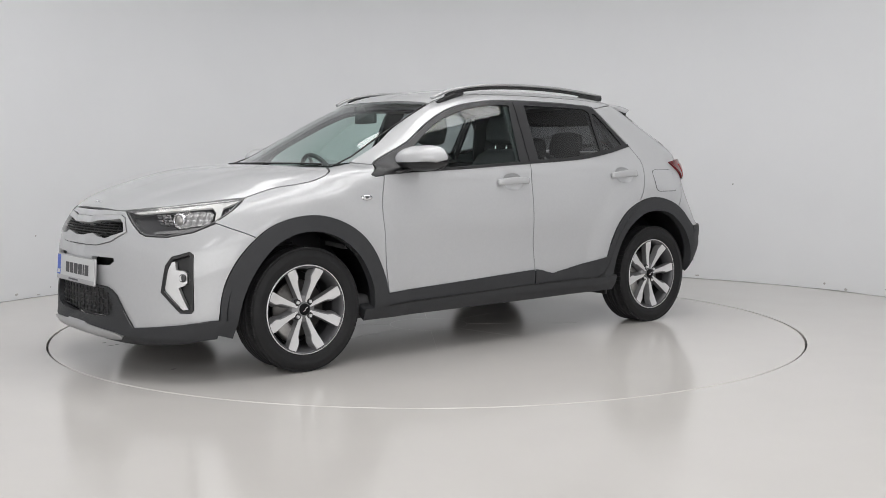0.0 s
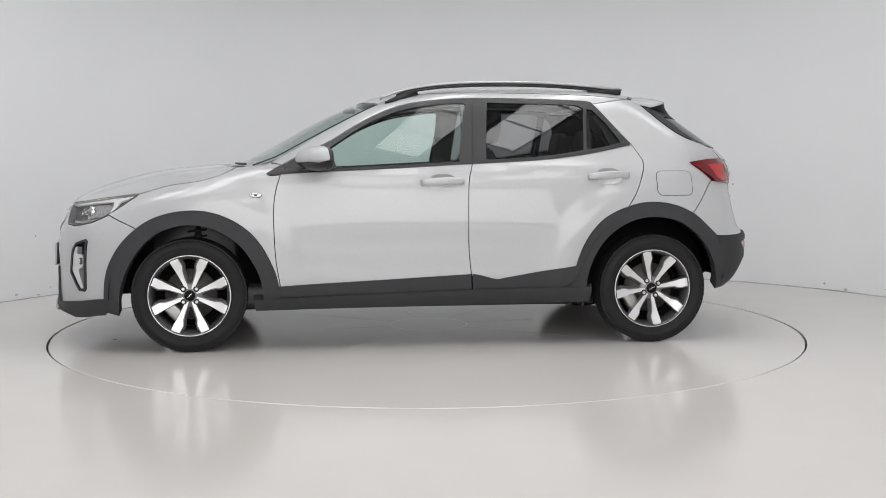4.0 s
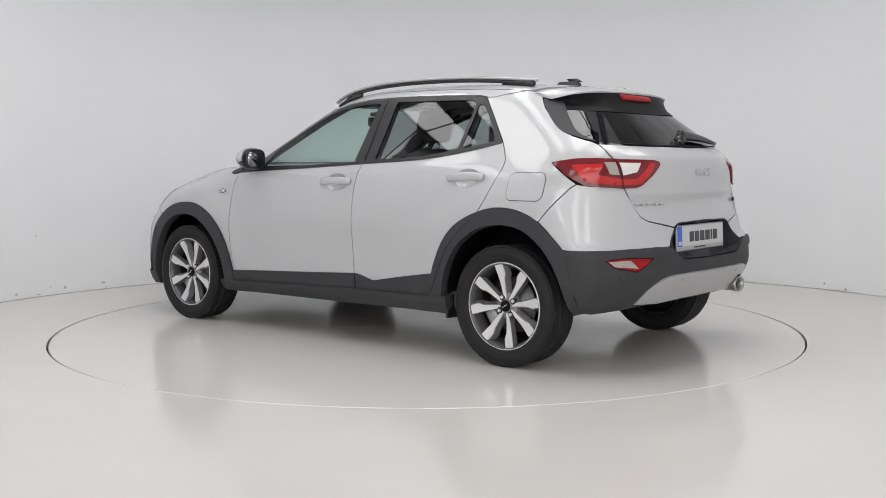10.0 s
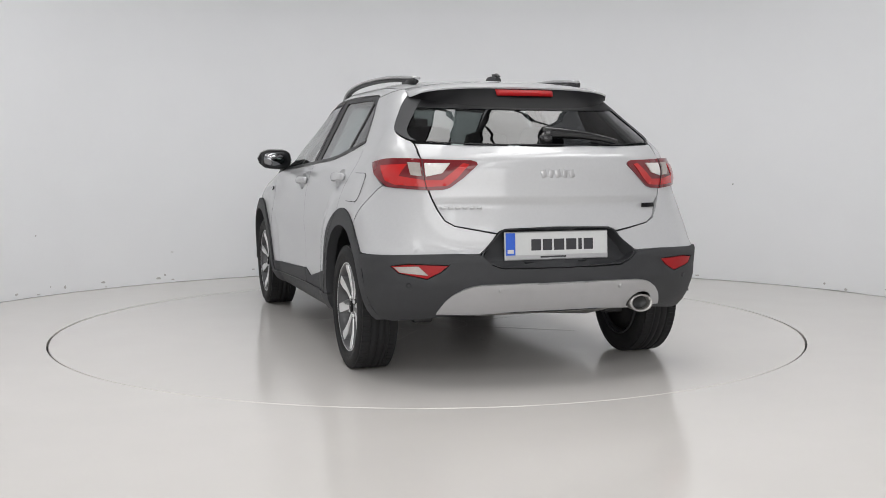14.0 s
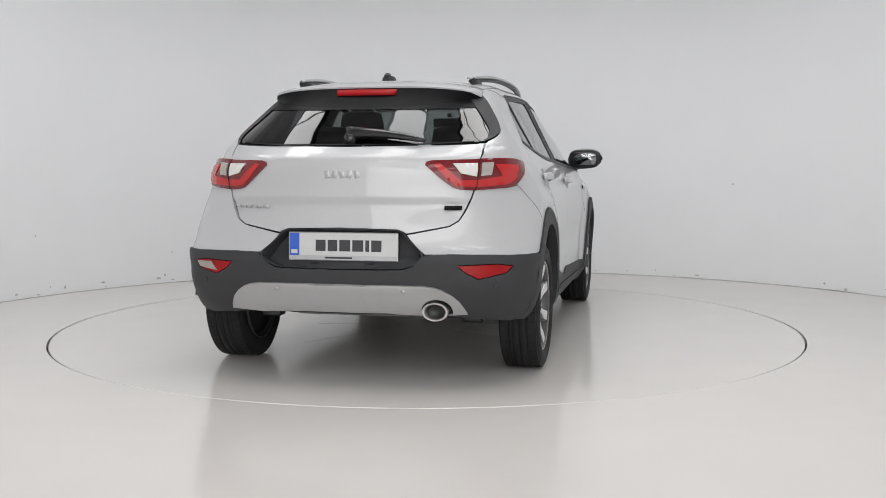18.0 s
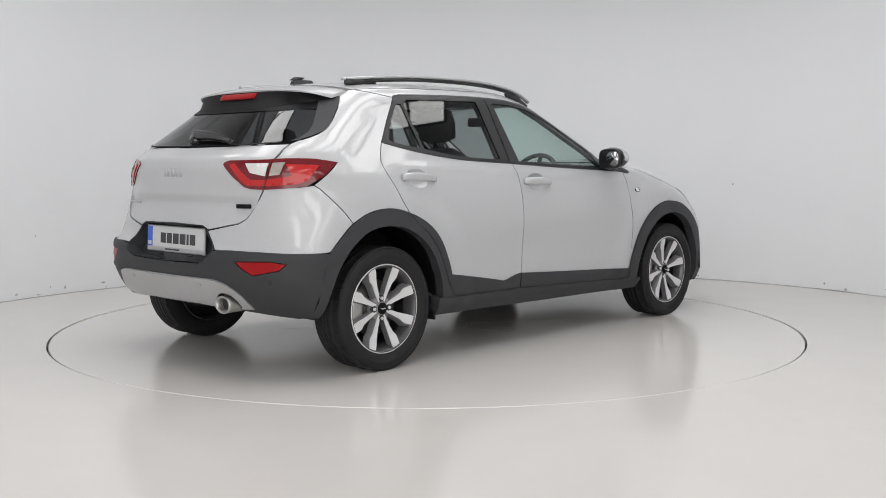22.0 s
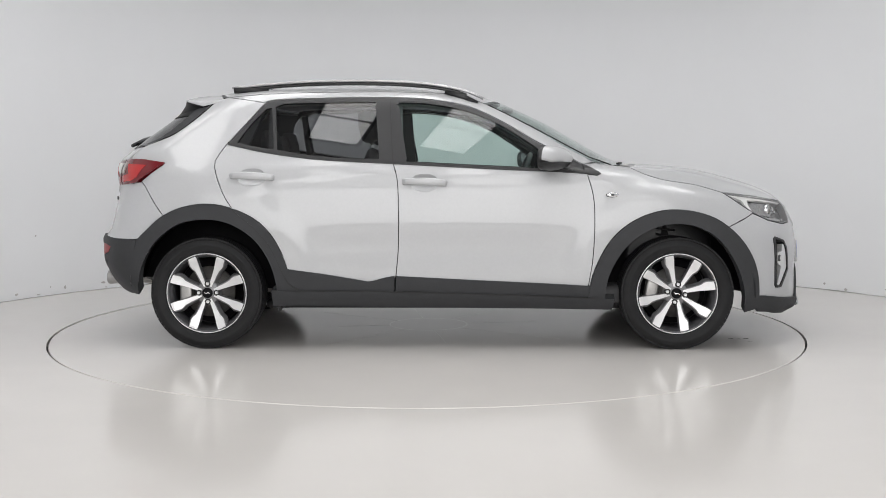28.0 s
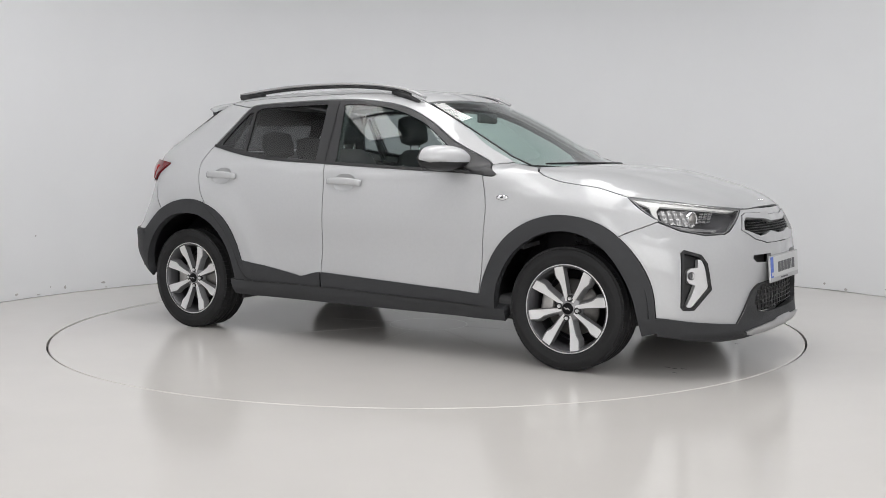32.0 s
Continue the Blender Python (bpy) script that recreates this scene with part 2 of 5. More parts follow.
def flat(p, view):
    """Flat coordinates of marks on the shell: ("s", x, z) seen from the side, ("f", y, z) from the front or back."""
    kind, a, z = p
    s = 1 if view == "front" else -1
    if kind == "s":
        return (math.atan2(float(half(a, z)), s * (a - s * AXLE)), z)
    x = np.linspace(s * 0.5, s * 2.2, 3400)
    x = x[np.argmax(np.where(half(x, z) >= abs(a), np.abs(x), 0))]
    return (math.atan2(a, s * (x - s * AXLE)), z)


def rear_x(y, z):
    """Where the tail of the shell is this wide."""
    x = np.linspace(-2.1, -1.0, 2200)
    return float(x[np.argmax(half(x, z) >= y)])


def inside(q, poly):
    x, y = q[:, 0:1], q[:, 1:2]
    a, b = poly, np.roll(poly, -1, axis=0)
    cross = ((a[:, 1] > y) != (b[:, 1] > y)) & (x < (b[:, 0] - a[:, 0]) * (y - a[:, 1]) / (b[:, 1] - a[:, 1] + 1e-12) + a[:, 0])
    return cross.sum(axis=1) % 2 == 1


def dense(poly, step):
    out = []
    for a, b in zip(poly, poly[1:] + poly[:1]):
        a, b = np.array(a, float), np.array(b, float)
        n = max(1, int(math.ceil(np.linalg.norm(b - a) / step)))
        out += [a + (b - a) * i / n for i in range(n)]
    keep = [out[0]]
    for p in out[1:]:
        if np.linalg.norm(p - keep[-1]) > 0.003:
            keep.append(p)
    if np.linalg.norm(keep[0] - keep[-1]) < 0.003:
        keep.pop()
    return keep


def shrink(poly, gap):
    """Draw a dense outline in by gap."""
    p = np.array(poly)
    a, b = np.roll(p, 1, axis=0), np.roll(p, -1, axis=0)
    d = b - a
    d = d / (np.linalg.norm(d, axis=1)[:, None] + 1e-9)
    area = np.sum(p[:, 0] * b[:, 1] - b[:, 0] * p[:, 1])
    n = np.stack([-d[:, 1], d[:, 0]], -1) * (1 if area > 0 else -1)
    return p + n * gap


def panel(name, poly, view, mat, parent, out=0.0, thick=0.014, grid=0.035, holes=(), gap=0.0023, flip=False, label="", bulge=None, even=False):
    """A panel of the shell with this outline: skin, and rims that turn inwards. flip mirrors it to the right side."""
    step = grid * 0.8
    loops = [shrink(dense([tuple(q) for q in poly], step), gap)] + [shrink(dense([tuple(q) for q in h], step), -gap) for h in holes]
    pts = np.concatenate(loops)
    lo, hi = pts.min(axis=0), pts.max(axis=0)
    gx, gy = np.meshgrid(np.arange(lo[0] + grid / 2, hi[0], grid), np.arange(lo[1] + grid / 2, hi[1], grid * 0.9))
    gx[1::2] += grid / 2
    q = np.stack([gx.ravel(), gy.ravel()], -1)
    ok = inside(q, loops[0])
    for h in loops[1:]:
        ok &= ~inside(q, h)
    q = q[ok]
    if len(q):
        near = np.min(np.linalg.norm(q[:, None] - pts[None], axis=2), axis=1)
        q = q[near > grid * 0.45]
    edges, k = [], 0
    for l in loops:
        edges += [(k + i, k + (i + 1) % len(l)) for i in range(len(l))]
        k += len(l)
    allp = np.concatenate([pts, q]) if len(q) else pts
    vs, _, fs, *_ = delaunay_2d_cdt([Vector(p) for p in allp], edges, [], 0, 1e-6)
    uv = np.array([(v.x, v.y) for v in vs])
    tri = np.array(fs)
    c = uv[tri].mean(axis=1)
    ok = inside(c, loops[0])
    for h in loops[1:]:
        ok &= ~inside(c, h)
    tri = tri[ok]
    p = lift(uv, view)
    n = normal_at(p)
    if even:
        # glass curves evenly from rail to rail
        n = np.stack([.09 * (p[:, 0] + .3), np.ones(len(p)), .5 + .4 * (p[:, 2] - 1.19)], -1)
        n = n / np.linalg.norm(n, axis=1)[:, None]
    off = out if bulge is None else out + bulge(uv)[:, None]
    p = p + n * off
    fn = np.cross(p[tri[:, 1]] - p[tri[:, 0]], p[tri[:, 2]] - p[tri[:, 0]])
    turn = (fn * n[tri].mean(axis=1)).sum(axis=1) < 0
    tri[turn] = tri[turn][:, ::-1]
    # rims along the boundary
    count = {}
    for a, b, c_ in tri:
        for e in ((a, b), (b, c_), (c_, a)):
            count[e] = 1
    rim = [e for e in count if (e[1], e[0]) not in count]
    ids = sorted({i for e in rim for i in e})
    at = {i: j for j, i in enumerate(ids)}
    base, m = len(p), len(ids)
    top, low = p[ids] - n[ids] * 0.001, p[ids] - n[ids] * thick
    verts = np.concatenate([p, top, low])
    faces = [tuple(int(i) for i in t) for t in tri] + [(base + at[b], base + at[a], base + m + at[a], base + m + at[b]) for a, b in rim]
    if flip:
        verts = verts * np.array([1, -1, 1])
        faces = [f[::-1] for f in faces]
    me = bpy.data.meshes.new(name)
    me.from_pydata([tuple(v) for v in verts.tolist()], [], faces)
    me.polygons.foreach_set("use_smooth", [True] * len(faces))
    if bulge is None:
        vn = np.concatenate([n, np.zeros((2 * m, 3))]) * (np.array([1, -1, 1]) if flip else 1)
        me.normals_split_custom_set_from_vertices([tuple(v) for v in vn.tolist()])
    me.materials.append(mat)
    ob = new(name, me)
    ob.parent = parent
    return tagged(ob, label) if label else ob


def both(name, poly, view, mat, parent, **kw):
    return [panel(name, poly, view, mat, parent, flip=f, **kw) for f in (False, True)]


def sym(pts, view):
    """An outline across the middle from the marks of its left half, listed from the middle round to the middle."""
    l = [flat(p, view) for p in pts]
    r = [(-a, z) for a, z in l[::-1]]
    return l + [q for q in r if abs(q[0]) > 1e-4]


def surf(x=None, y=None, z=None, out=0.0):
    """A point of the shell and its normal, from two of its coordinates."""
    if y is None:
        p = np.array([[x, float(half(x, z)), z]])
    elif z is None:
        p = lift([(x, y)], "top")
    n = normal_at(p)
    return Vector(p[0] + n[0] * out), Vector(n[0])


# outlines on the side (x, z)
ARCH_F_OUT = spline((.797, .25), (.805, .30), (.824, .404), (.866, .51), (.92, .60), (.995, .675), (1.09, .731), (1.195, .762), (1.29, .767), (1.39, .753), (1.49, .717), (1.58, .655), (1.655, .575), (1.708, .48), (1.732, .39), (1.739, .30), (1.741, .225))
ARCH_F_IN = spline((.90, .225), (.896, .30), (.912, .40), (.952, .49), (1.012, .574), (1.093, .638), (1.178, .676), (1.27, .690), (1.36, .681), (1.45, .645), (1.525, .583), (1.585, .500), (1.630, .405), (1.655, .305), (1.665, .205))
ARCH_R_OUT = spline((-.815, .26), (-.82, .35), (-.838, .45), (-.866, .525), (-.918, .622), (-.99, .70), (-1.076, .751), (-1.172, .785), (-1.262, .799), (-1.353, .794), (-1.444, .770), (-1.53, .725), (-1.598, .666), (-1.655, .611))
ARCH_R_IN = spline((-.90, .245), (-.90, .335), (-.92, .434), (-.96, .526), (-1.014, .60), (-1.09, .660), (-1.175, .699), (-1.265, .714), (-1.358, .709), (-1.44, .685), (-1.525, .626), (-1.59, .552), (-1.633, .468), (-1.656, .39), (-1.672, .30))


def span(c, x0, x1):
    return [p for p in c if min(x0, x1) <= p[0] <= max(x0, x1)]


BELT = spline((.79, .966), (.63, .976), (.215, .995), (-.249, 1.02), (-.561, 1.036), (-.749, 1.051), (-.972, 1.083), (-1.10, 1.107), (-1.19, 1.127))
DLO_TOP = spline((-.995, 1.361), (-.948, 1.377), (-.644, 1.388), (-.324, 1.390), (-.069, 1.378), (.154, 1.338), (.345, 1.253), (.532, 1.141), (.70, 1.061), (.79, 1.012))
ROOF_EDGE = spline((.86, 1.025), (.80, 1.058), (.68, 1.122), (.50, 1.232), (.28, 1.343), (.15, 1.393), (0, 1.416), (-.4, 1.424), (-.9, 1.416), (-1.22, 1.395))
SEAM_A = spline((.795, .965), (.80, .95), (.833, .80), (.828, .527), (.805, .36))
SEAM_B = spline((-.246, .408), (-.232, .586), (-.235, .894), (-.262, 1.02))
SEAM_C = spline((-1.19, 1.127), (-1.232, 1.06), (-1.245, 1.0), (-1.185, .85), (-1.135, .772))
HOOD_SIDE = spline((1.04, .998), (1.11, .962), (1.206, .931), (1.30, .915), (1.404, .899), (1.553, .857))
GLASS_SIDE = spline((-1.285, 1.380), (-1.318, 1.343), (-1.358, 1.300), (-1.445, 1.222), (-1.511, 1.177), (-1.596, 1.144), (-1.658, 1.125))
LAMP_H = [("s", 1.557, .853), ("s", 1.68, .836), ("f", .535, .813), ("f", .35, .789), ("f", .442, .731), ("f", .50, .697), ("f", .536, .684), ("f", .629, .680), ("s", 1.813, .702), ("s", 1.718, .746), ("s", 1.634, .799)]

# ---- car ----
car = tagged(new("car"), "silver compact crossover car with grey plastic wheel-arch cladding", "car")


def doors():
    front = BELT[:len(span(BELT, -.255, .8))] + SEAM_B[::-1] + spline((-.248, .394), (.246, .370), (.80, .344)) + SEAM_A[::-1]
    rear = [p for p in BELT if p[0] < -.27] + SEAM_C + span(ARCH_R_OUT, -1.13, -.85)[::-1] + spline((-.844, .440), (-.83, .433), (-.62, .402), (-.435, .370), (-.388, .364), (-.30, .388), (-.25, .394)) + SEAM_B
    f_clad = spline((.85, .354), (.246, .382), (-.247, .407)) + [(-.251, .319), (.25, .304), (.85, .287)]
    r_clad = spline((-.252, .407), (-.30, .400), (-.388, .377), (-.435, .383), (-.62, .414), (-.834, .446), (-.872, .450)) + [(-.872, .40), (-.862, .345), (-.852, .324), (-.255, .319)]
    for flip in (False, True):
        side = -1 if flip else 1
        d = panel("front_door", front, "side", PAINT, car, flip=flip, holes=(cup(-.09, .913),))
        panel("lower_cladding", f_clad, "side", CLAD, d, out=.006, flip=flip, label="dark grey plastic lower strip")
        e = panel("rear_door", rear, "side", PAINT, car, flip=flip, holes=(cup(-1.035, .943),))
        panel("lower_cladding", r_clad, "side", CLAD, e, out=.006, flip=flip, label="dark grey plastic lower strip")
        handle(d, -.205, .03, .917, side, (-.09, .913))
        handle(e, -1.15, -.915, .947, side, (-1.035, .943))


def cup(m, z):
    return [(m + .075 * math.copysign(abs(math.cos(a)) ** .8, math.cos(a)), z + .046 * math.sin(a)) for a in np.linspace(0, 2 * math.pi, 40, endpoint=False)]


def handle(door, x0, x1, z, side, at):
    bm = bmesh.new()
    path, wide, high = [], [], []
    for i in range(17):
        t = i / 16
        p, n = surf(x=x0 + (x1 - x0) * t, z=z - .008 * t)
        path.append(p + n * (.006 + .026 * math.sin(math.pi * t) ** 0.5))
        wide.append(.009)
        high.append(.013 + .008 * math.sin(math.pi * (0.10 + 0.80 * t)) ** .7)
    tube(bm, path, wide, high, 14, power=.8)
    if side < 0:
        bmesh.ops.scale(bm, vec=(1, -1, 1), verts=bm.verts[:])
        bmesh.ops.reverse_faces(bm, faces=bm.faces[:])
    part("door_handle", bm, PAINT, door)
    m, zc = at
    dish = lambda uv: -.020 * np.clip(1 - ((uv[:, 0] - m) / .076) ** 2 - ((uv[:, 1] - zc) / .047) ** 2, 0, 1) ** .5
    panel("handle_recess", cup(m, zc), "side", PAINT, door, thick=.002, grid=.010, gap=-.003, flip=side < 0, bulge=dish)


def shell():
    fender = SEAM_A + [(.811, .349)] + span(ARCH_F_OUT, .815, 1.554) + [(1.560, .671), (1.578, .681), (1.597, .69), (1.63, .704), (1.66, .716), (1.69, .730), (1.714, .742)] + spline((1.718, .746), (1.634, .799), (1.557, .853)) + HOOD_SIDE[::-1] + [(.93, 1.012), (.862, 1.022), (.794, 1.0125), (.873, .963), (.852, .953), (.80, .957)]
    both("front_fender", fender, "side", PAINT, car)
    both("side_frame", ROOF_EDGE + DLO_TOP, "side", PAINT, car)
    quarter = [(-.995, 1.361), (-1.22, 1.395)] + GLASS_SIDE + [(rear_x(.6123, 1.112), 1.112), (rear_x(.6123, 1.099), 1.099), (rear_x(.6123, 1.085), 1.085), (rear_x(.6063, 1.037), 1.037)] + spline((-1.63, 1.033), (-1.525, 1.022)) + spline((-1.525, 1.02), (-1.606, .962), (-1.66, .92)) + [(-1.637 + .122 * i / 6, .90 - .162 * i / 6) for i in range(7)] + span(ARCH_R_OUT, -1.51, -1.138)[::-1] + SEAM_C[::-1] + spline((-1.19, 1.127), (-1.082, 1.257), (-.995, 1.361))
    both("quarter_panel", quarter, "side", PAINT, car)
    # roof, cut along the same edge as the side frames
    edge = [(p[0], float(half(p[0], p[1]))) for p in ROOF_EDGE if p[0] < .27]
    top = edge + [(-1.252, .462), (-1.31, .30), (-1.333, 0)]
    front = [(.355, 0), (.345, .15), (.305, .33), (.26, .44)]
    roof = front + top
    panel("roof", roof + [(x, -y) for x, y in roof[::-1] if y > 1e-4], "top", PAINT, car, grid=.045)
    side = [(p[0], float(half(p[0], p[1]))) for p in HOOD_SIDE]
    hood = [(1.15, 0), (1.14, .3), (1.10, .50), (1.045, .63)] + side + spline((1.70, .640), (1.86, .520), (1.982, .335), (2.016, .18), (2.026, 0))
    crown = lambda uv: .011 / (1 + np.exp((np.abs(uv[:, 1]) - .43 - .16 * (1.45 - uv[:, 0])) / .011)) * np.clip((2.0 - uv[:, 0]) / .16, 0, 1) * np.clip((uv[:, 0] - 1.1) / .1, 0, 1)
    panel("bonnet", hood + [(x, -y) for x, y in hood[::-1] if y > 1e-4], "top", PAINT, car, grid=.020, bulge=crown)
    edge = spline((.955, .582, 1.008), (.86, .560, 1.040), (.745, .537, 1.100), (.498, .505, 1.233), (.262, .466, 1.352), step=.04)
    mid = spline((1.13, 0, 1.008), (1.05, 0, 1.027), (.955, 0, 1.070), (.78, 0, 1.168), (.575, 0, 1.282), (.372, 0, 1.374), step=.04)
    sheet = []
    for i in range(25):
        p, q = ([np.interp(i / 24, np.linspace(0, 1, len(c)), np.array(c)[:, k]) for k in range(3)] for c in (edge, mid))
        sheet.append([(p[0] + (q[0] - p[0]) * (1 - abs(u) ** 2.5), p[1] * u, p[2] + (q[2] - p[2]) * (1 - abs(u) ** 2.5)) for u in np.linspace(-1, 1, 33)])
    bm = bmesh.new()
    vs = [[bm.verts.new(c) for c in r] for r in sheet]
    for r0, r1 in zip(vs, vs[1:]):
        for k in range(32):
            bm.faces.new((r0[k], r0[k + 1], r1[k + 1], r1[k]))
    bmesh.ops.recalc_face_normals(bm, faces=bm.faces[:])
    part("windscreen", bm, GLASS_F, car)
    for s_ in (1, -1):
        bm = tube(bmesh.new(), [(p[0] + .002, s_ * (p[1] + .004), p[2] + .001) for p in edge[::3] + [edge[-1]]], .007, .004, 6)
        part("windscreen_seal", bm, BLACK, car)
    wip = [(1.20, 0), (1.185, .3), (1.14, .50), (1.06, .64), (.93, .64), (.92, .57), (1.0, .50), (1.06, .3), (1.075, 0)]
    panel("cowl", wip + [(x, -y) for x, y in wip[::-1] if y > 1e-4], "top", BLACK, car, out=-.012, thick=.03, grid=.03)


def glazing():
    outer = [(.79, .962), (.85, .957), (.868, .963)] + DLO_TOP[::-1] + spline((-.995, 1.361), (-1.082, 1.257), (-1.19, 1.127)) + BELT[::-1]
    g_f = spline((-.235, 1.340), (-.235, 1.358), (-.068, 1.351), (.122, 1.317), (.312, 1.243), (.483, 1.137), (.565, 1.075)) + spline((.590, 1.03), (.592, .99)) + spline((.56, .990), (.215, 1.006), (-.16, 1.026), (-.185, 1.04))
    g_r = spline((-.932, 1.335), (-.90, 1.350), (-.833, 1.356), (-.372, 1.363)) + [(-.343, 1.046)] + spline((-.36, 1.044), (-.562, 1.054), (-.750, 1.072), (-.905, 1.098))
    g_q = [(-.957, 1.330), (-.930, 1.105)] + spline((-.95, 1.103), (-1.038, 1.118), (-1.128, 1.138)) + spline((-1.12, 1.155), (-1.064, 1.238), (-.985, 1.325))
    for flip in (False, True):
        f = panel("window_frame", outer, "side", FRAME, car, out=-.003, grid=.03, holes=(g_f, g_r, g_q), gap=.003, flip=flip, label="dark grey window surround")
        panel("front_window", g_f, "side", GLASS_F, f, even=True, out=-.008, thick=.003, gap=-.004, flip=flip)
        panel("rear_window", g_r, "side", GLASS_R, f, even=True, out=-.008, thick=.003, gap=-.004, flip=flip, label="dark tinted glass")
        panel("quarter_window", g_q, "side", GLASS_R, f, even=True, out=-.008, thick=.003, gap=-.004, flip=flip, label="dark tinted glass")
        strip = spline((.795, .960), (.63, .970), (.215, .989), (-.249, 1.014), (-.561, 1.030), (-.749, 1.045), (-.972, 1.077), (-1.185, 1.121))
        panel("weather_strip", strip + [(p[0], p[1] + .016) for p in strip[::-1]], "side", BLACK, f, out=.004, thick=.008, gap=0, grid=.02, flip=flip)
        panel("mirror_sail", [(.780, 1.018), (.874, .9635), (.868, .957), (.852, .953), (.780, .961)], "side", FRAME, f, out=.0025, thick=.008, gap=0, grid=.015, flip=flip)
        post = [(-.262, 1.03), (-.285, 1.378), (-.291, 1.378), (-.268, 1.03)]
        panel("pillar_joint", post, "side", BLACK, f, out=.001, thick=.003, gap=0, grid=.02, flip=flip)


def cladding():
    arch = ARCH_F_OUT + ARCH_F_IN[::-1]
    rear = ARCH_R_OUT + [(-1.668, .60), (-1.70, .45), (-1.71, .305)] + ARCH_R_IN[::-1]
    sill = spline((.86, .287), (.25, .303), (-.25, .317), (-.72, .322), (-.84, .326)) + [(-.93, .33), (-.925, .242)] + [(-.25, .232), (.94, .222), (.95, .284)]
    for flip in (False, True):
        panel("front_arch_cladding", arch, "side", CLAD, car, out=.0126, thick=.05, gap=.001, flip=flip, label="dark grey plastic arch trim")
        panel("rear_arch_cladding", rear, "side", CLAD, car, out=.0075, thick=.05, gap=.001, flip=flip, label="dark grey plastic arch trim")
        jt = spline((.84, .286), (.25, .3025), (-.25, .317), (-.72, .3225), (-.82, .325))
        panel("sill_joint", jt + [(p[0], p[1] + .005) for p in jt[::-1]], "side", BLACK, car, out=.0135, thick=.003, gap=0, grid=.02, flip=flip)
        cut = spline((-1.135, .772), (-1.108, .744), (-1.02, .673), (-.93, .567), (-.872, .443), (-.845, .385), (-.815, .350), (-.76, .3265), step=.02)
        panel("door_joint", cut + [(p[0] - .003, p[1] - .0045) for p in cut[::-1]], "side", BLACK, car, out=.0095, thick=.004, gap=0, grid=.02, flip=flip)
        panel("sill", sill, "side", CLAD, car, out=.012, thick=.06, gap=.001, flip=flip, label="dark grey plastic sill")


def nose():
    v = "front"
    arch = [("s", p[0], p[1]) for p in ARCH_F_OUT if p[0] > 1.567 and p[1] > .30]
    inner = [("f", .35, .787), ("f", .442, .729), ("f", .50, .695), ("f", .536, .682), ("f", .629, .678), ("s", 1.813, .700), ("s", 1.714, .742), ("s", 1.69, .730), ("s", 1.66, .716), ("s", 1.63, .704), ("s", 1.597, .69), ("s", 1.578, .681), ("s", 1.560, .671)]
    bump = [("f", 0, .795), ("f", .18, .796), ("f", .335, .793)] + inner + arch + [("s", 1.741, .290), ("s", 1.775, .290), ("f", .715, .271), ("f", .62, .259), ("f", .509, .246), ("f", .393, .397), ("f", .357, .419), ("f", .318, .431), ("f", .15, .435), ("f", 0, .436)]
    g_hole = [("f", 0, .728), ("f", .100, .728), ("f", .165, .740), ("f", .345, .752), ("f", .375, .735), ("f", .405, .697), ("f", .290, .664), ("f", .22, .668), ("f", .155, .684), ("f", .10, .676), ("f", .06, .668), ("f", 0, .667)]
    ring = [("f", 0, .762), ("f", .10, .760), ("f", .19, .772), ("f", .33, .774), ("f", .365, .762), ("f", .425, .697), ("f", .34, .650), ("f", .225, .628), ("f", .10, .624), ("f", 0, .623)]
    fog = [("s", 1.932, .55), ("s", 1.908, .590), ("s", 1.844, .613), ("s", 1.833, .60), ("s", 1.843, .345), ("s", 1.852, .331), ("s", 1.890, .331), ("s", 1.949, .425)]
    lamp = [flat(p, v) for p in LAMP_H]
    fogp = [flat(p, v) for p in fog]
    slot = [flat(p, v) for p in (("f", .18, .570), ("f", .372, .572), ("f", .378, .560), ("f", .345, .540), ("f", .18, .530))]
    mirror = lambda q: [(-a, z) for a, z in q]
    whole = panel("front_bumper", sym(bump, v), v, PAINT, car, holes=(sym(ring, v), fogp, mirror(fogp), slot, mirror(slot)), grid=.026, thick=.02)
    sur = panel("grille_surround", sym(ring, v), v, PAINT, car, out=.005, thick=.03, holes=(sym(g_hole, v),), grid=.02, gap=.001, label="silver grille surround")
    panel("grille_mesh", sym(g_hole, v), v, GLOSSB, sur, out=-.028, thick=.002, grid=.02, gap=-.004)
    for i in range(6):
        bm = bmesh.new()
        zz = .676 + i * .0125
        wid = .38 - abs(zz - .70) * 1.6
        tube(bm, [lift([flat(("f", y, zz), v)], v)[0] + np.array([-.016, 0, 0]) for y in np.linspace(-wid, wid, 13)], .006, .0028, 6)
        part("grille_bar", bm, BLACK, sur)
    for i in range(-8, 9):
        bm = bmesh.new()
        y = i * .042
        lo_, hi_ = .67 + max(0, abs(y) - .3) * .28, .735
        tube(bm, [lift([flat(("f", y, zz), v)], v)[0] + np.array([-.018, 0, 0]) for zz in (lo_, (lo_ + hi_) / 2, hi_)], .002, .004, 6, up=(0, 1, 0))
        part("grille_bar", bm, BLACK, sur)
    low = [("f", 0, .440), ("f", .15, .439), ("f", .318, .434), ("f", .36, .421), ("f", .396, .400), ("f", .510, .254), ("f", .62, .265), ("f", .715, .277), ("s", 1.775, .296), ("s", 1.732, .297), ("s", 1.732, .245), ("s", 1.734, .207), ("s", 1.79, .203), ("f", .70, .190), ("f", .50, .168), ("f", .25, .165), ("f", 0, .165)]
    mesh_ = [("f", 0, .426), ("f", .30, .422), ("f", .345, .400), ("f", .372, .345), ("f", .35, .305), ("f", .28, .288), ("f", 0, .280)]
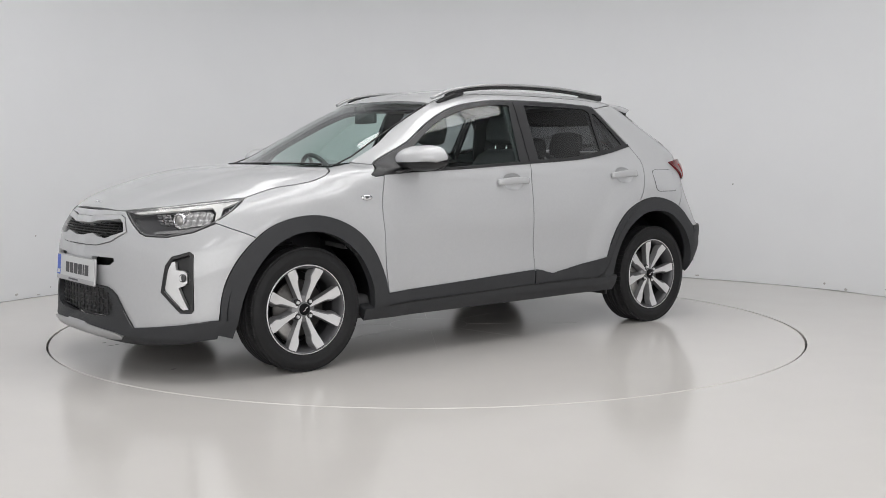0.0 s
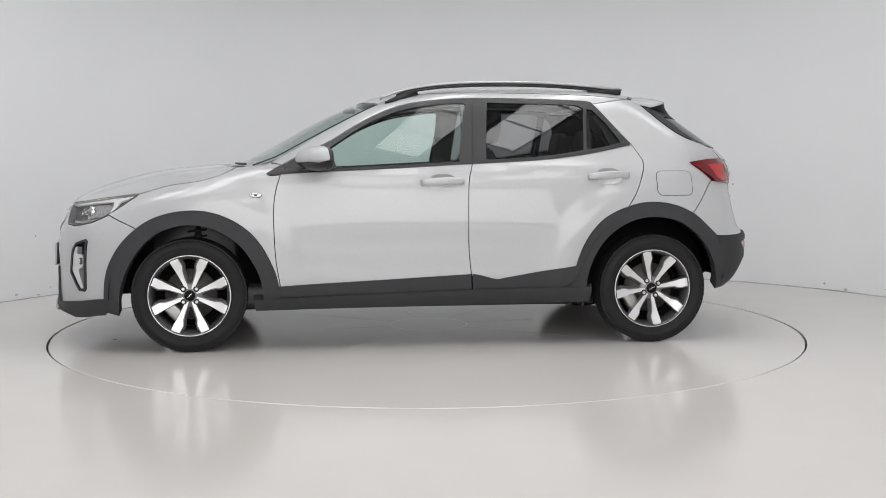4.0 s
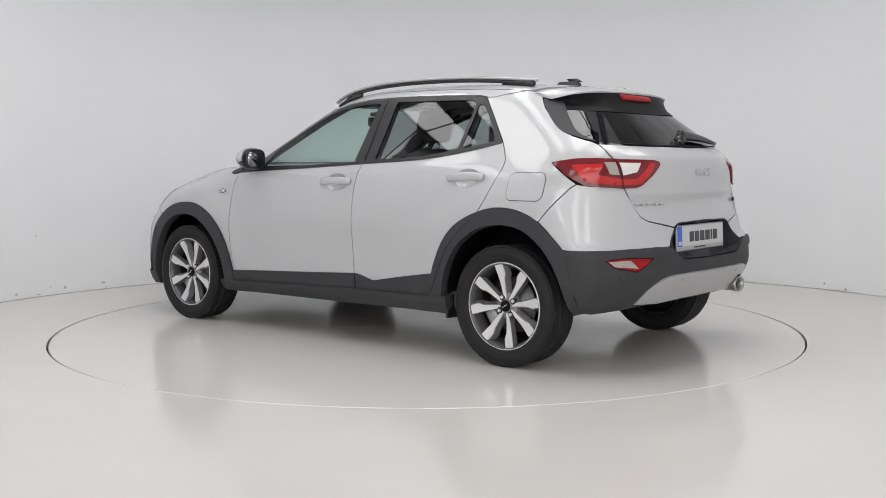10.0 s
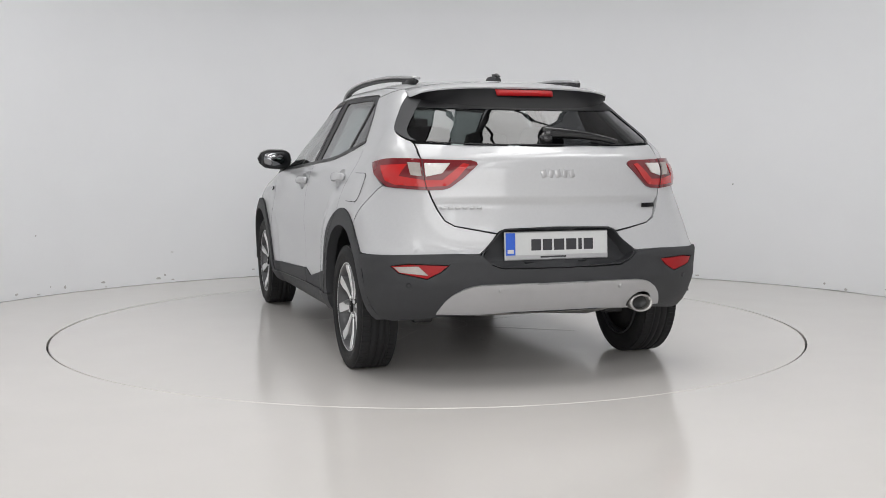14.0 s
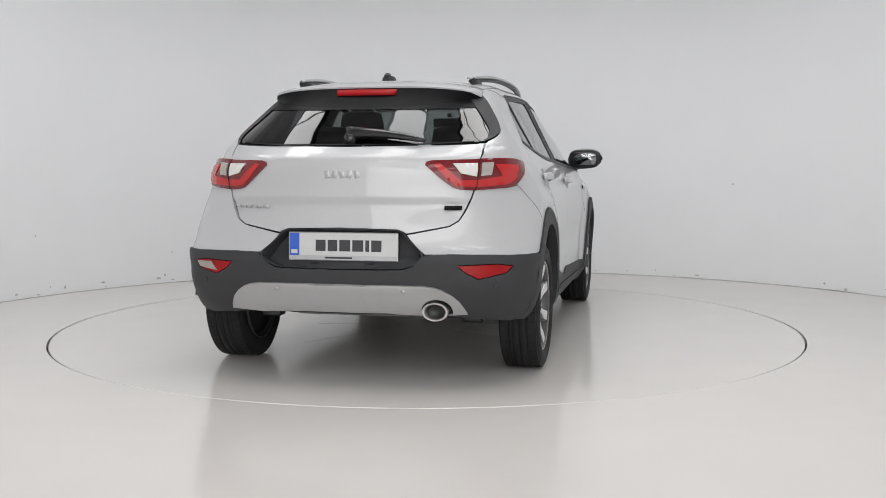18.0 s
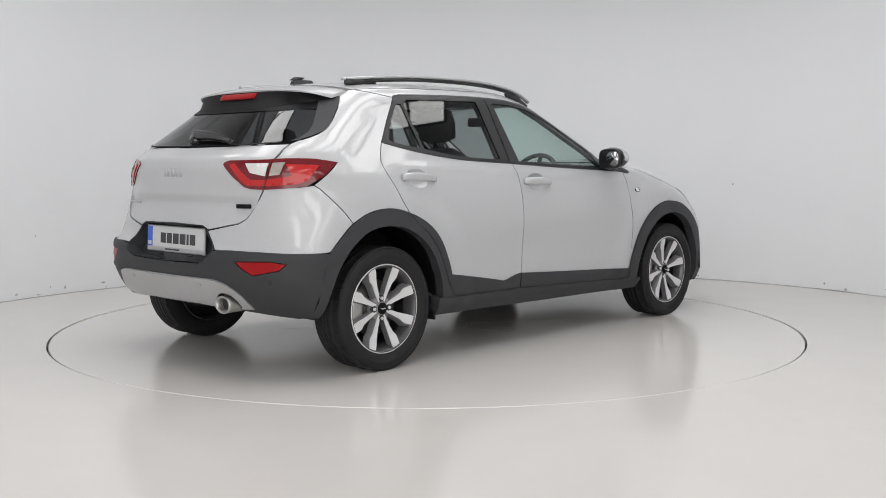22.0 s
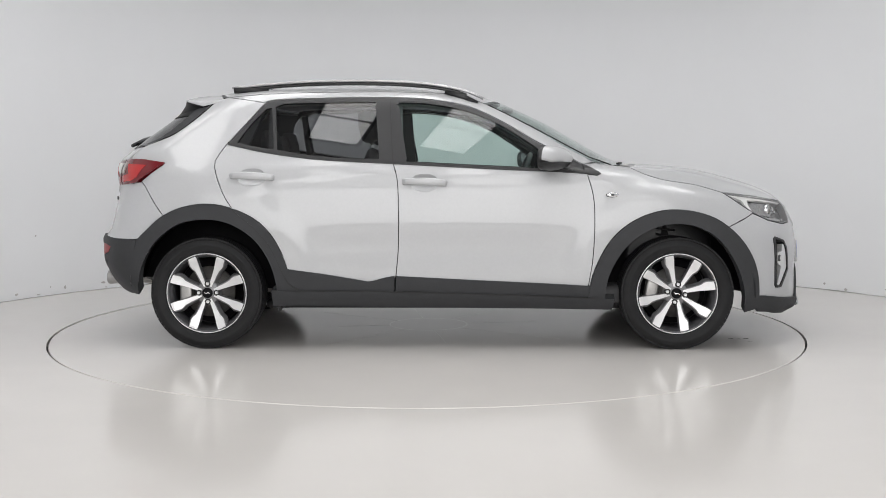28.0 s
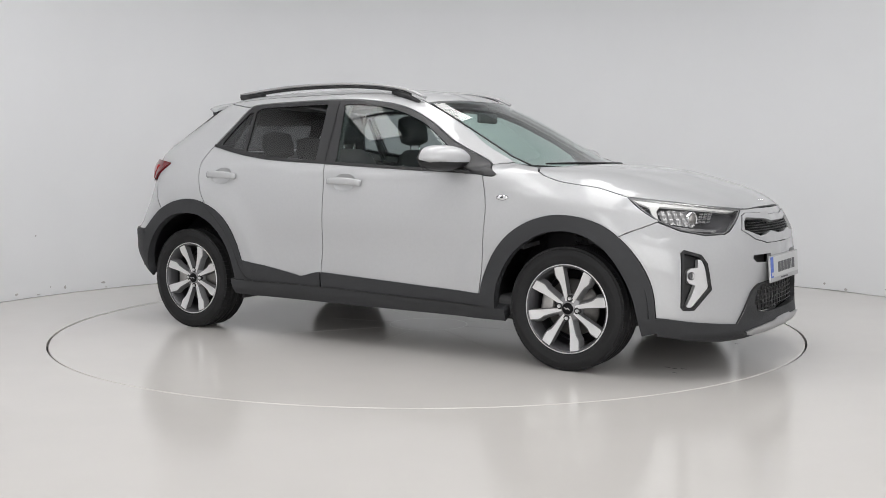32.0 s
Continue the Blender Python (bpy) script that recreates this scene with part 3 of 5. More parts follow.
    lower = panel("lower_bumper", sym(low, v), v, CLAD, car, out=.012, thick=.03, holes=(sym(mesh_, v),), grid=.026, label="dark grey plastic lower bumper")
    panel("lower_grille", sym(mesh_, v), v, BLACK, lower, out=-.03, thick=.002, grid=.03, gap=-.004)
    for i in range(6):
        bm = bmesh.new()
        zz = .300 + i * .0225
        tube(bm, [lift([flat(("f", y, zz), v)], v)[0] + np.array([-.012, 0, 0]) for y in np.linspace(-.34, .34, 13)], .004, .0026, 6)
        part("grille_bar", bm, GRID, lower)
    for i in range(-6, 7):
        bm = bmesh.new()
        tube(bm, [lift([flat(("f", i * .048, zz), v)], v)[0] + np.array([-.014, 0, 0]) for zz in (.290, .36, .420)], .003, .0035, 6, up=(0, 1, 0))
        part("grille_bar", bm, GRID, lower)
    skid = [("f", 0, .238), ("f", .25, .231), ("f", .38, .224), ("f", .46, .214), ("f", .44, .203), ("f", .36, .196), ("f", 0, .198)]
    panel("front_skid_plate", sym(skid, v), v, SATIN, car, out=.020, thick=.012, grid=.014, label="satin silver skid plate")
    for flip in (False, True):
        s = -1 if flip else 1
        h = panel("headlight", lamp, v, HOUSE, car, out=-.035, thick=.002, grid=.025, gap=-.003, flip=flip)
        panel("headlight_wall", lamp, v, ALLOY_DARK, h, out=.001, thick=.04, grid=.03, gap=.001, flip=flip, holes=([(a, z) for a, z in shrink(dense(lamp, .02), .007).tolist()],))
        side_on = lambda *pts: [flat(("s", *p), v) for p in pts]
        trim = side_on((1.971, .786), (1.953, .796), (1.86, .815), (1.779, .827), (1.661, .841), (1.56, .850), (1.612, .830), (1.661, .812), (1.682, .781), (1.708, .749), (1.720, .747), (1.697, .790), (1.702, .813), (1.788, .805), (1.953, .782))
        panel("daytime_strip", trim, v, STRIP, h, out=-.002, thick=.010, grid=.014, gap=0, flip=flip, label="white daytime light strip")
        refl = side_on((1.845, .798), (1.712, .806), (1.706, .790), (1.730, .756), (1.770, .739), (1.858, .726), (1.868, .739))
        panel("reflector", refl, v, REFLECT, h, out=-.018, thick=.016, grid=.009, gap=0, flip=flip, bulge=lambda uv: .0035 * np.sin(uv[:, 0] * 230) + .002 * np.sin(uv[:, 1] * 300), label="bright faceted reflector")
        p, n = surf(x=1.843, z=.762, out=-.016)
        m = Matrix.Translation(p) @ Vector((n.x * .5 + .5, n.y * .6, 0)).to_track_quat("Y", "Z").to_matrix().to_4x4()
        bm = lathe(bmesh.new(), [(.034, -.01), (.034, .008), (.030, .010), (.027, .004), (.024, .003)], 28, m)
        eye = lathe(bmesh.new(), [(.025, .002), (.022, .010), (.014, .015), (.001, .017)], 24, m)
        for nm, b, mat in (("projector_ring", bm, CHROME), ("projector_lens", eye, STEEL)):
            if flip:
                bmesh.ops.scale(b, vec=(1, -1, 1), verts=b.verts[:])
                bmesh.ops.reverse_faces(b, faces=b.faces[:])
            part(nm, b, mat, h)
        for cx_ in range(3):
            for cz_ in range(4):
                x_, z_ = 1.870 + .0155 * cx_ + .002 * cz_, .787 - .0125 * cz_
                panel("lamp_cell", side_on((x_ - .006, z_ + .0045), (x_ + .006, z_ + .0045), (x_ + .006, z_ - .0045), (x_ - .006, z_ - .0045)), v, CHROME if (cx_ + cz_) % 2 else REFLECT, h, out=-.018, thick=.012, grid=.01, gap=0, flip=flip)
        base = side_on((1.944, .708), (1.86, .716), (1.770, .731), (1.767, .718), (1.86, .704), (1.946, .696))
        panel("turn_lamp", base, v, REFLECT, h, out=-.012, thick=.012, grid=.014, gap=0, flip=flip)
        panel("lens", lamp, v, GLASS_L, h, out=.003, thick=.003, grid=.025, gap=.002, flip=flip, label="clear lamp cover").visible_shadow = False
        hous = panel("fog_lamp_housing", fogp, v, BLACK, car, out=.004, thick=.045, grid=.016, gap=0, flip=flip, holes=([(a, z) for a, z in shrink(dense(fogp, .015), .013).tolist()],), label="black fog lamp surround")
        panel("backing", fogp, v, BLACK, hous, out=-.042, thick=.002, grid=.02, gap=-.002, flip=flip)
        blade = [flat(p, v) for p in (("s", 1.925, .53), ("s", 1.911, .566), ("s", 1.899, .570), ("s", 1.899, .530), ("s", 1.873, .527), ("s", 1.863, .516), ("s", 1.862, .472), ("s", 1.872, .458), ("s", 1.893, .447), ("s", 1.882, .405), ("s", 1.862, .347), ("s", 1.880, .344), ("s", 1.934, .432), ("s", 1.938, .449))]
        edge_ = [flat(p, v) for p in (("s", 1.937, .432), ("s", 1.945, .427), ("s", 1.898, .341), ("s", 1.884, .343))]
        panel("fog_lamp_strip", edge_, v, CHROME, hous, out=-.004, thick=.03, grid=.012, gap=0, flip=flip, label="chrome strip")
        panel("fog_lamp_blade", blade, v, ALLOY, hous, out=-.001, thick=.03, grid=.014, gap=0, flip=flip, label="silver blade")
        p, n = surf(x=1.878, z=.493, out=.0)
        bm = bmesh.new()
        m = Matrix.Translation(p) @ Vector((.9, .4, 0)).to_track_quat("Y", "Z").to_matrix().to_4x4()
        lathe(bm, [(.019, -.006), (.019, .003), (.016, .005), (.014, .000), (.001, .003)], 24, m)
        if flip:
            bmesh.ops.scale(bm, vec=(1, -1, 1), verts=bm.verts[:])
            bmesh.ops.reverse_faces(bm, faces=bm.faces[:])
        part("fog_lamp", bm, HOUSE, hous)
    number_plate(pose(2.119, 0, .495, 0, -4, 0), "front_number_plate")
    # maker's emblem above the grille
    bm = bmesh.new()
    for y, w in ((-.035, .012), (-.005, .008), (.03, .014)):
        p, n = surf(x=1.985, y=y)
        block(bm, (p.x - .010, y - w, p.z), (p.x + .010, y + w * .4, p.z + .004), .001, 1)
    part("emblem", bm, CHROME, car)


def number_plate(m, name):
    """The dealer's plate: x outwards, y across."""
    bm = block(bmesh.new(), (-.012, -.262, -.066), (0, .262, .066), .004, 2)
    bmesh.ops.transform(bm, matrix=m, verts=bm.verts[:])
    pl = part(name, bm, SATIN, car, "white dealer number plate with blue band", smooth=False)

    def add(nm, mat, y0, y1, z0, z1, x=.001):
        b = block(bmesh.new(), (x - .002, min(y0, y1), z0), (x + .0006, max(y0, y1), z1))
        bmesh.ops.transform(b, matrix=m, verts=b.verts[:])
        part(nm, b, mat, pl, smooth=False)
    # as read from outside, left to right
    at = lambda u: u - .26
    add("field", PLATE_W, at(.052), at(.516), -.042, .060)
    add("band", PLATE_B, at(.004), at(.050), -.042, .060)
    add("footer", SATIN, at(.004), at(.516), -.060, -.045)
    u = .130
    for w in (.048, .046, .052, .052, .018, .048):
        add("letter_bar", PLATE_T, at(u), at(u + w), -.022, .030, .0018)
        u += w + .010
    add("letter_bar", PLATE_T, at(.175), at(.305), -.056, -.048, .0018)
    add("letter_bar", PLATE_W, at(.012), at(.042), -.034, -.016, .0018)


def tail():
    v = "back"
    line = [("s", -1.68, .606), ("s", -1.76, .606), ("s", -1.836, .607), ("f", .66, .610), ("f", .597, .611), ("f", .50, .613), ("f", .392, .613)]
    house = [("f", .392, .608), ("f", .358, .638), ("f", .319, .677), ("f", .288, .712), ("f", .26, .722), ("f", 0, .728)]
    gate = [("f", 0, 1.098), ("f", .35, 1.104), ("f", .52, 1.108), ("f", .612, 1.113), ("f", .612, 1.085), ("f", .606, 1.037), ("f", .60, .96), ("f", .592, .912), ("f", .577, .86), ("f", .558, .813), ("f", .53, .763), ("f", .489, .738), ("f", .30, .703)] + house[3:]
    tg = panel("tailgate", sym(gate, v), v, PAINT, car, grid=.018, bulge=lambda uv: -.012 * np.clip((.855 - uv[:, 1]) / .012, 0, 1) * np.clip((uv[:, 1] - .735) / .09, 0, 1) + .007 * np.exp(-((uv[:, 1] - 1.045) / .014) ** 2))
    corner = [("s", -1.637 + .122 * i / 6, .90 - .162 * i / 6) for i in range(7)] + [("s", -1.555, .706), ("s", -1.60, .664), ("s", -1.655, .610)] + line + house[1:3] + [("f", .303, .700), ("f", .489, .7365), ("f", .531, .7615), ("f", .560, .812), ("f", .579, .86), ("f", .594, .908), ("s", -1.83, .902), ("s", -1.72, .909), ("s", -1.66, .918)]
    both("rear_bumper_corner", [flat(p, v) for p in corner], v, PAINT, car, grid=.03)
    low = [("f", 0, .540), ("f", .30, .546), ("f", .345, .565), ("f", .392, .606)] + line[::-1][1:] + [("s", -1.66, .602), ("s", -1.69, .45), ("s", -1.70, .308), ("f", .73, .300), ("f", .58, .320), ("f", .40, .338), ("f", 0, .335)]
    pipe_gap = [flat(("f", -.437 + .066 * math.cos(a), max(.346, .360 + .054 * math.sin(a))), v) for a in np.linspace(0, 2 * math.pi, 28, endpoint=False)]
    refl = [("f", .770, .560), ("f", .70, .571), ("f", .529, .566), ("f", .57, .532), ("f", .626, .503), ("f", .741, .528)]
    rp = [flat(p, v) for p in refl]
    bp = panel("rear_bumper", sym(low, v), v, CLAD, car, out=.007, thick=.04, grid=.028, gap=.001, holes=(rp, [(-a, z) for a, z in rp], pipe_gap), label="dark grey plastic rear bumper",
               bulge=lambda uv: .007 * np.exp(-((uv[:, 1] - .59 + .05 * np.clip(.45 - np.abs(uv[:, 0]), 0, .3)) / .03) ** 2) - .003 * np.exp(-((uv[:, 1] - .51) / .035) ** 2))
    skid = [("f", 0, .482), ("f", .386, .480), ("f", .43, .474), ("f", .466, .464), ("f", .51, .438), ("f", .54, .408), ("f", .566, .360), ("f", .570, .342), ("f", .40, .334), ("f", .20, .345), ("f", 0, .345)]
    sk = panel("rear_skid_plate", sym(skid, v), v, SATIN, car, out=.012, thick=.035, grid=.026, holes=(pipe_gap,), label="satin silver rear skid plate", bulge=lambda uv: .007 * np.exp(-((uv[:, 1] - .47) / .02) ** 2))
    ph = [("f", 0, .727), ("f", .26, .721), ("f", .288, .711), ("f", .319, .677), ("f", .352, .647), ("f", .378, .624), ("f", .388, .606), ("f", .378, .588), ("f", .352, .568), ("f", .30, .551), ("f", 0, .543)]
    hs = panel("plate_recess", sym(ph, v), v, CLAD, car, out=-.066, thick=.02, grid=.03, gap=-.004, label="dark plastic plate recess")
    core = [(a * .975, .635 + (z - .635) * .955) for a, z in sym(ph, v)]
    panel("recess_rim", sym(ph, v), v, CLAD, hs, out=.004, thick=.075, grid=.02, gap=.001, holes=(core,))
    number_plate(pose(-1.936, 0, .642, 0, -3, 180), "rear_number_plate")
    lamp = [("s", -1.522, 1.022), ("s", -1.63, 1.034), ("f", .60, 1.038), ("f", .405, 1.033), ("f", .380, 1.025), ("f", .377, 1.012), ("f", .44, .955), ("f", .50, .908), ("f", .53, .899), ("f", .591, .896), ("s", -1.735, .905), ("s", -1.69, .911), ("s", -1.606, .962)]
    lp = [flat(p, v) for p in lamp]
    tip_a, mid_a = flat(("s", -1.522, 1.0), v)[0], flat(("f", .60, 1.0), v)[0]
    swell = lambda uv: (.004 + .014 * np.clip((uv[:, 1] - .895) / .13, 0, 1)) * np.sin(np.pi * np.clip((uv[:, 0] - tip_a) / (mid_a - tip_a), 0, 1)) ** .8
    for flip in (False, True):
        h = panel("tail_lamp", lp, v, RED_DARK, car, out=.006, bulge=swell, thick=.03, grid=.022, gap=.001, flip=flip, label="red tail lamp with pale centre")
        bands = [(RED_GLOW, "lamp_band", [("s", -1.625, 1.000), ("s", -1.70, 1.003), ("s", -1.745, 1.008), ("s", -1.735, .96), ("f", .60, .945), ("f", .53, .945), ("f", .44, 1.018), ("f", .415, 1.012), ("f", .47, .952), ("f", .51, .918), ("f", .60, .913), ("s", -1.72, .922), ("s", -1.68, .94)]),
                 (AMBER, "indicator", [("f", .612, 1.016), ("f", .655, 1.015), ("f", .652, .965), ("f", .612, .962)]),
                 (CLEAR, "reversing_lamp", [("f", .596, 1.017), ("f", .495, 1.016), ("f", .53, .975), ("f", .596, .960)])]
        for mat, nm, pts in bands:
            panel(nm, [flat(p, v) for p in pts], v, mat, h, out=.009 if mat is RED_GLOW else .011, thick=.006, grid=.016, gap=0, flip=flip, bulge=swell)
        cut = [("f", .600, 1.036), ("f", .602, 1.036), ("f", .594, .898), ("f", .592, .898)]
        panel("lamp_joint", [flat(p, v) for p in cut], v, BLACK, h, out=.0125, thick=.004, grid=.01, gap=0, flip=flip, bulge=swell)
        r = panel("reflector", rp, v, RED, bp, out=.006, thick=.02, grid=.02, gap=.003, flip=flip, label="red bumper reflector")
        if not flip:
            panel("fog_lens", [flat(p, v) for p in (("f", .758, .556), ("f", .66, .560), ("f", .62, .520), ("f", .735, .532))], v, AMBER, r, out=.009, thick=.004, grid=.016, gap=0)
        # parking sensors
        for yy, zz in ((.70, .475), (.30, .455)):
            p = lift([flat(("f", yy, zz), v)], v)
            n = normal_at(p)[0]
            p = Vector(p[0] + n * (.006 if yy > .5 else .016))
            bm = lathe(bmesh.new(), [(.012, -.006), (.012, .001), (.010, .003), (.001, .0035)], 16, Matrix.Translation(p) @ Vector(n).to_track_quat("Y", "Z").to_matrix().to_4x4())
            if flip:
                bmesh.ops.scale(bm, vec=(1, -1, 1), verts=bm.verts[:])
                bmesh.ops.reverse_faces(bm, faces=bm.faces[:])
            part("parking_sensor", bm, CLAD if yy > .5 else SATIN, bp if yy > .5 else sk)
    # rear glass, gently bowed, with its black border
    edge = np.array([(x, float(half(x, z)) - .002, z) for x, z in GLASS_SIDE[::-1]])
    mid = np.array([(-1.842, 0, 1.102), (-1.79, 0, 1.142), (-1.71, 0, 1.205), (-1.59, 0, 1.295), (-1.455, 0, 1.385)])
    last = len(edge) - 1
    mid = np.stack([np.interp(np.linspace(0, 4, last + 1), range(5), mid[:, k]) for k in range(3)], -1)

    def pane(name, mat, par, u0, u1, s0, s1, out, label="", lean=0.0):
        bm, grid_ = bmesh.new(), []
        for i in range(21):
            s_ = s0 + (s1 - s0) * i / 20
            p, q = ([np.interp(s_ * last, range(last + 1), c[:, k]) for k in range(3)] for c in (edge, mid))
            row = []
            for u in np.linspace(u0, u1 + lean * (s_ - .5), 41):
                k = 1 - abs(u) ** 3.8
                row.append(bm.verts.new((p[0] + (q[0] - p[0]) * k - out * .6, p[1] * u, p[2] + (q[2] - p[2]) * k + out * .8)))
            grid_.append(row)
        for r0, r1 in zip(grid_, grid_[1:]):
            for k in range(40):
                bm.faces.new((r0[k], r0[k + 1], r1[k + 1], r1[k]))
        bmesh.ops.recalc_face_normals(bm, faces=bm.faces[:])
        return part(name, bm, mat, par, label)
    rw = pane("rear_window", GLASS_B, car, -1, 1, 0, 1, 0, "dark tinted rear glass")
    for sd in (-1, 1):
        pane("glass_border", CLAD, rw, sd * 1.004, sd * .925, 0, 1, .005, "dark grey corner trim", -sd * .10)
    pane("glass_border", GLOSSB, rw, -.915, .915, .70, 1, .003, "gloss black border")
    pane("glass_border", GLOSSB, rw, -.915, .915, 0, .035, .003, "gloss black border")
    # spoiler: a thin painted lip over a black underside
    def on_glass(y, z):
        lo_s, hi_s = 0.0, 1.0
        for _ in range(30):
            s_ = (lo_s + hi_s) / 2
            p, q = ([np.interp(s_ * last, range(last + 1), c[:, k]) for k in range(3)] for c in (edge, mid))
            k = 1 - min(1, abs(y) / p[1]) ** 3.8
            if p[2] + (q[2] - p[2]) * k < z:
                lo_s = s_
            else:
                hi_s = s_
        return Vector((p[0] + (q[0] - p[0]) * k, y, z))
    rows_top, rows_low = [], []
    for i in range(33):
        y = -.535 + 1.07 * i / 32
        u = abs(y) / .535
        x0 = -1.333 + .09 * u ** 3
        a, n = surf(x=x0, y=y * .985)
        k = (1 - u ** 3.2)
        x1 = -1.365 - .168 * max(k, 0) ** .5
        zt = 1.352 + .041 * max(k, 0) ** .5
        tip = Vector((x1, y, zt))
        ctrl = [a - n * .001, a.lerp(tip, .3) + Vector((0, 0, .007)), a.lerp(tip, .6) + Vector((0, 0, .009)), a.lerp(tip, .85) + Vector((0, 0, .006)), tip]
        rows_top.append(ctrl + [tip + Vector((.003, 0, -.007)), a.lerp(tip, .6) + Vector((.01, 0, -.006)), a - n * .014])
        foot = on_glass(y, 1.285 + .055 * u ** 3)
        head_ = tip + Vector((.004, 0, -.006))
        rows_low.append([head_, head_.lerp(foot, .35) + Vector((.006, 0, 0)), head_.lerp(foot, .75) + Vector((.003, 0, 0)), foot + Vector((-.003, 0, .002)), foot + Vector((.02, 0, 0)), a.lerp(tip, .5) + Vector((.02, 0, -.016))])
    sp = part("spoiler", soft(loft(bmesh.new(), rows_top), 50), PAINT, car)
    part("spoiler_underside", soft(loft(bmesh.new(), rows_low), 50), GLOSSB, sp, "gloss black spoiler underside")
    bm = bmesh.new()
    loft(bm, [[(-1.528 - .75 * (1.38 - 1.366 - dz) + .06 * (y / .5) ** 2 + dx, y * (1 + .9 * dz), 1.366 + dz) for dx, dz in ((-.012, .014), (-.014, 0), (-.010, -.016), (.03, -.016), (.03, .014))] for y in np.linspace(-.15, .15, 17)])
    part("brake_light", bm, RED, sp, "red high brake lamp")
    # wiper on the rear glass
    bm = bmesh.new()
    lathe(bm, [(.001, .03), (.022, .028), (.03, .012), (.032, 0)], 20, Matrix.Translation((-1.802, .0, 1.135)) @ Vector((-.75, 0, .65)).to_track_quat("Y", "Z").to_matrix().to_4x4())
    arm = []
    for y in np.linspace(.015, -.36, 12):
        p = lift([flat(("f", y, 1.145 - .04 * (y / .36) ** 2), v)], v)[0]
        arm.append(Vector(p) + Vector((-.022, 0, .018)))
    tube(bm, arm, [.020 - .012 * abs(i - 3) / 9 for i in range(12)], [.030 - .020 * i / 11 for i in range(12)], 8)
    part("rear_wiper", bm, PIANO, car, "black rear wiper")
    # exhaust pipe
    bm = bmesh.new()
    m = pose(-1.895, -.435, .355, 0, 0, 90) @ Matrix.Diagonal((1.22, 1, .86, 1))
    lathe(bm, [(.036, -.22), (.046, 0), (.048, .055), (.046, .062), (.040, .058), (.036, .0), (.034, -.2)], 32, m @ pose(0, 0, 0))
    ex = part("exhaust_pipe", bm, STEEL, car, "steel exhaust pipe with bright rim")
    part("exhaust_rim", lathe(bmesh.new(), [(.0475, .030), (.0500, .0555), (.0485, .0645), (.0430, .0650), (.0375, .057), (.0370, .030)], 32, m), STEEL, ex)
    # black plug in the pipe, standing for the shade inside it
    part("bore_shade", lathe(bmesh.new(), [(.041, .050), (.037, .030), (.001, .028)], 32, m), BLACK, ex)
    # black sheet behind the cut-out, standing for the shade in the opening
    panel("cutout_shade", [(a, z) for a, z in shrink(dense(pipe_gap, .01), -.012).tolist()], v, BLACK, sk, out=-.09, thick=.002, grid=.02, gap=0)
    # badges as plain raised shapes
    def badge(name, mat, y0, y1, z, n, tall, lean):
        bm = bmesh.new()
        for i in range(n):
            y = y0 + (y1 - y0) * (i + .5) / n
            w_ = abs(y1 - y0) / n * .36
            p = lift([flat(("f", y, z), v)], v)
            g, p = normal_at(p)[0], p[0]
            block(bm, (-.003, -w_, -tall / 2), (.0045, w_, tall / 2), .0012, 1, pose(p[0], y, z, 0, 0, math.degrees(math.atan2(-g[1], -g[0]))) @ pose(0, 0, 0, lean if i % 2 else -lean, 0, 0))
        part(name, bm, mat, tg)
    badge("emblem", SATIN, .088, -.088, .972, 5, .036, 14)
    badge("model_badge", SATIN, .55, .36, .820, 6, .012, 4)
    badge("trim_badge", GLOSSB, -.448, -.560, .820, 1, .020, 0)


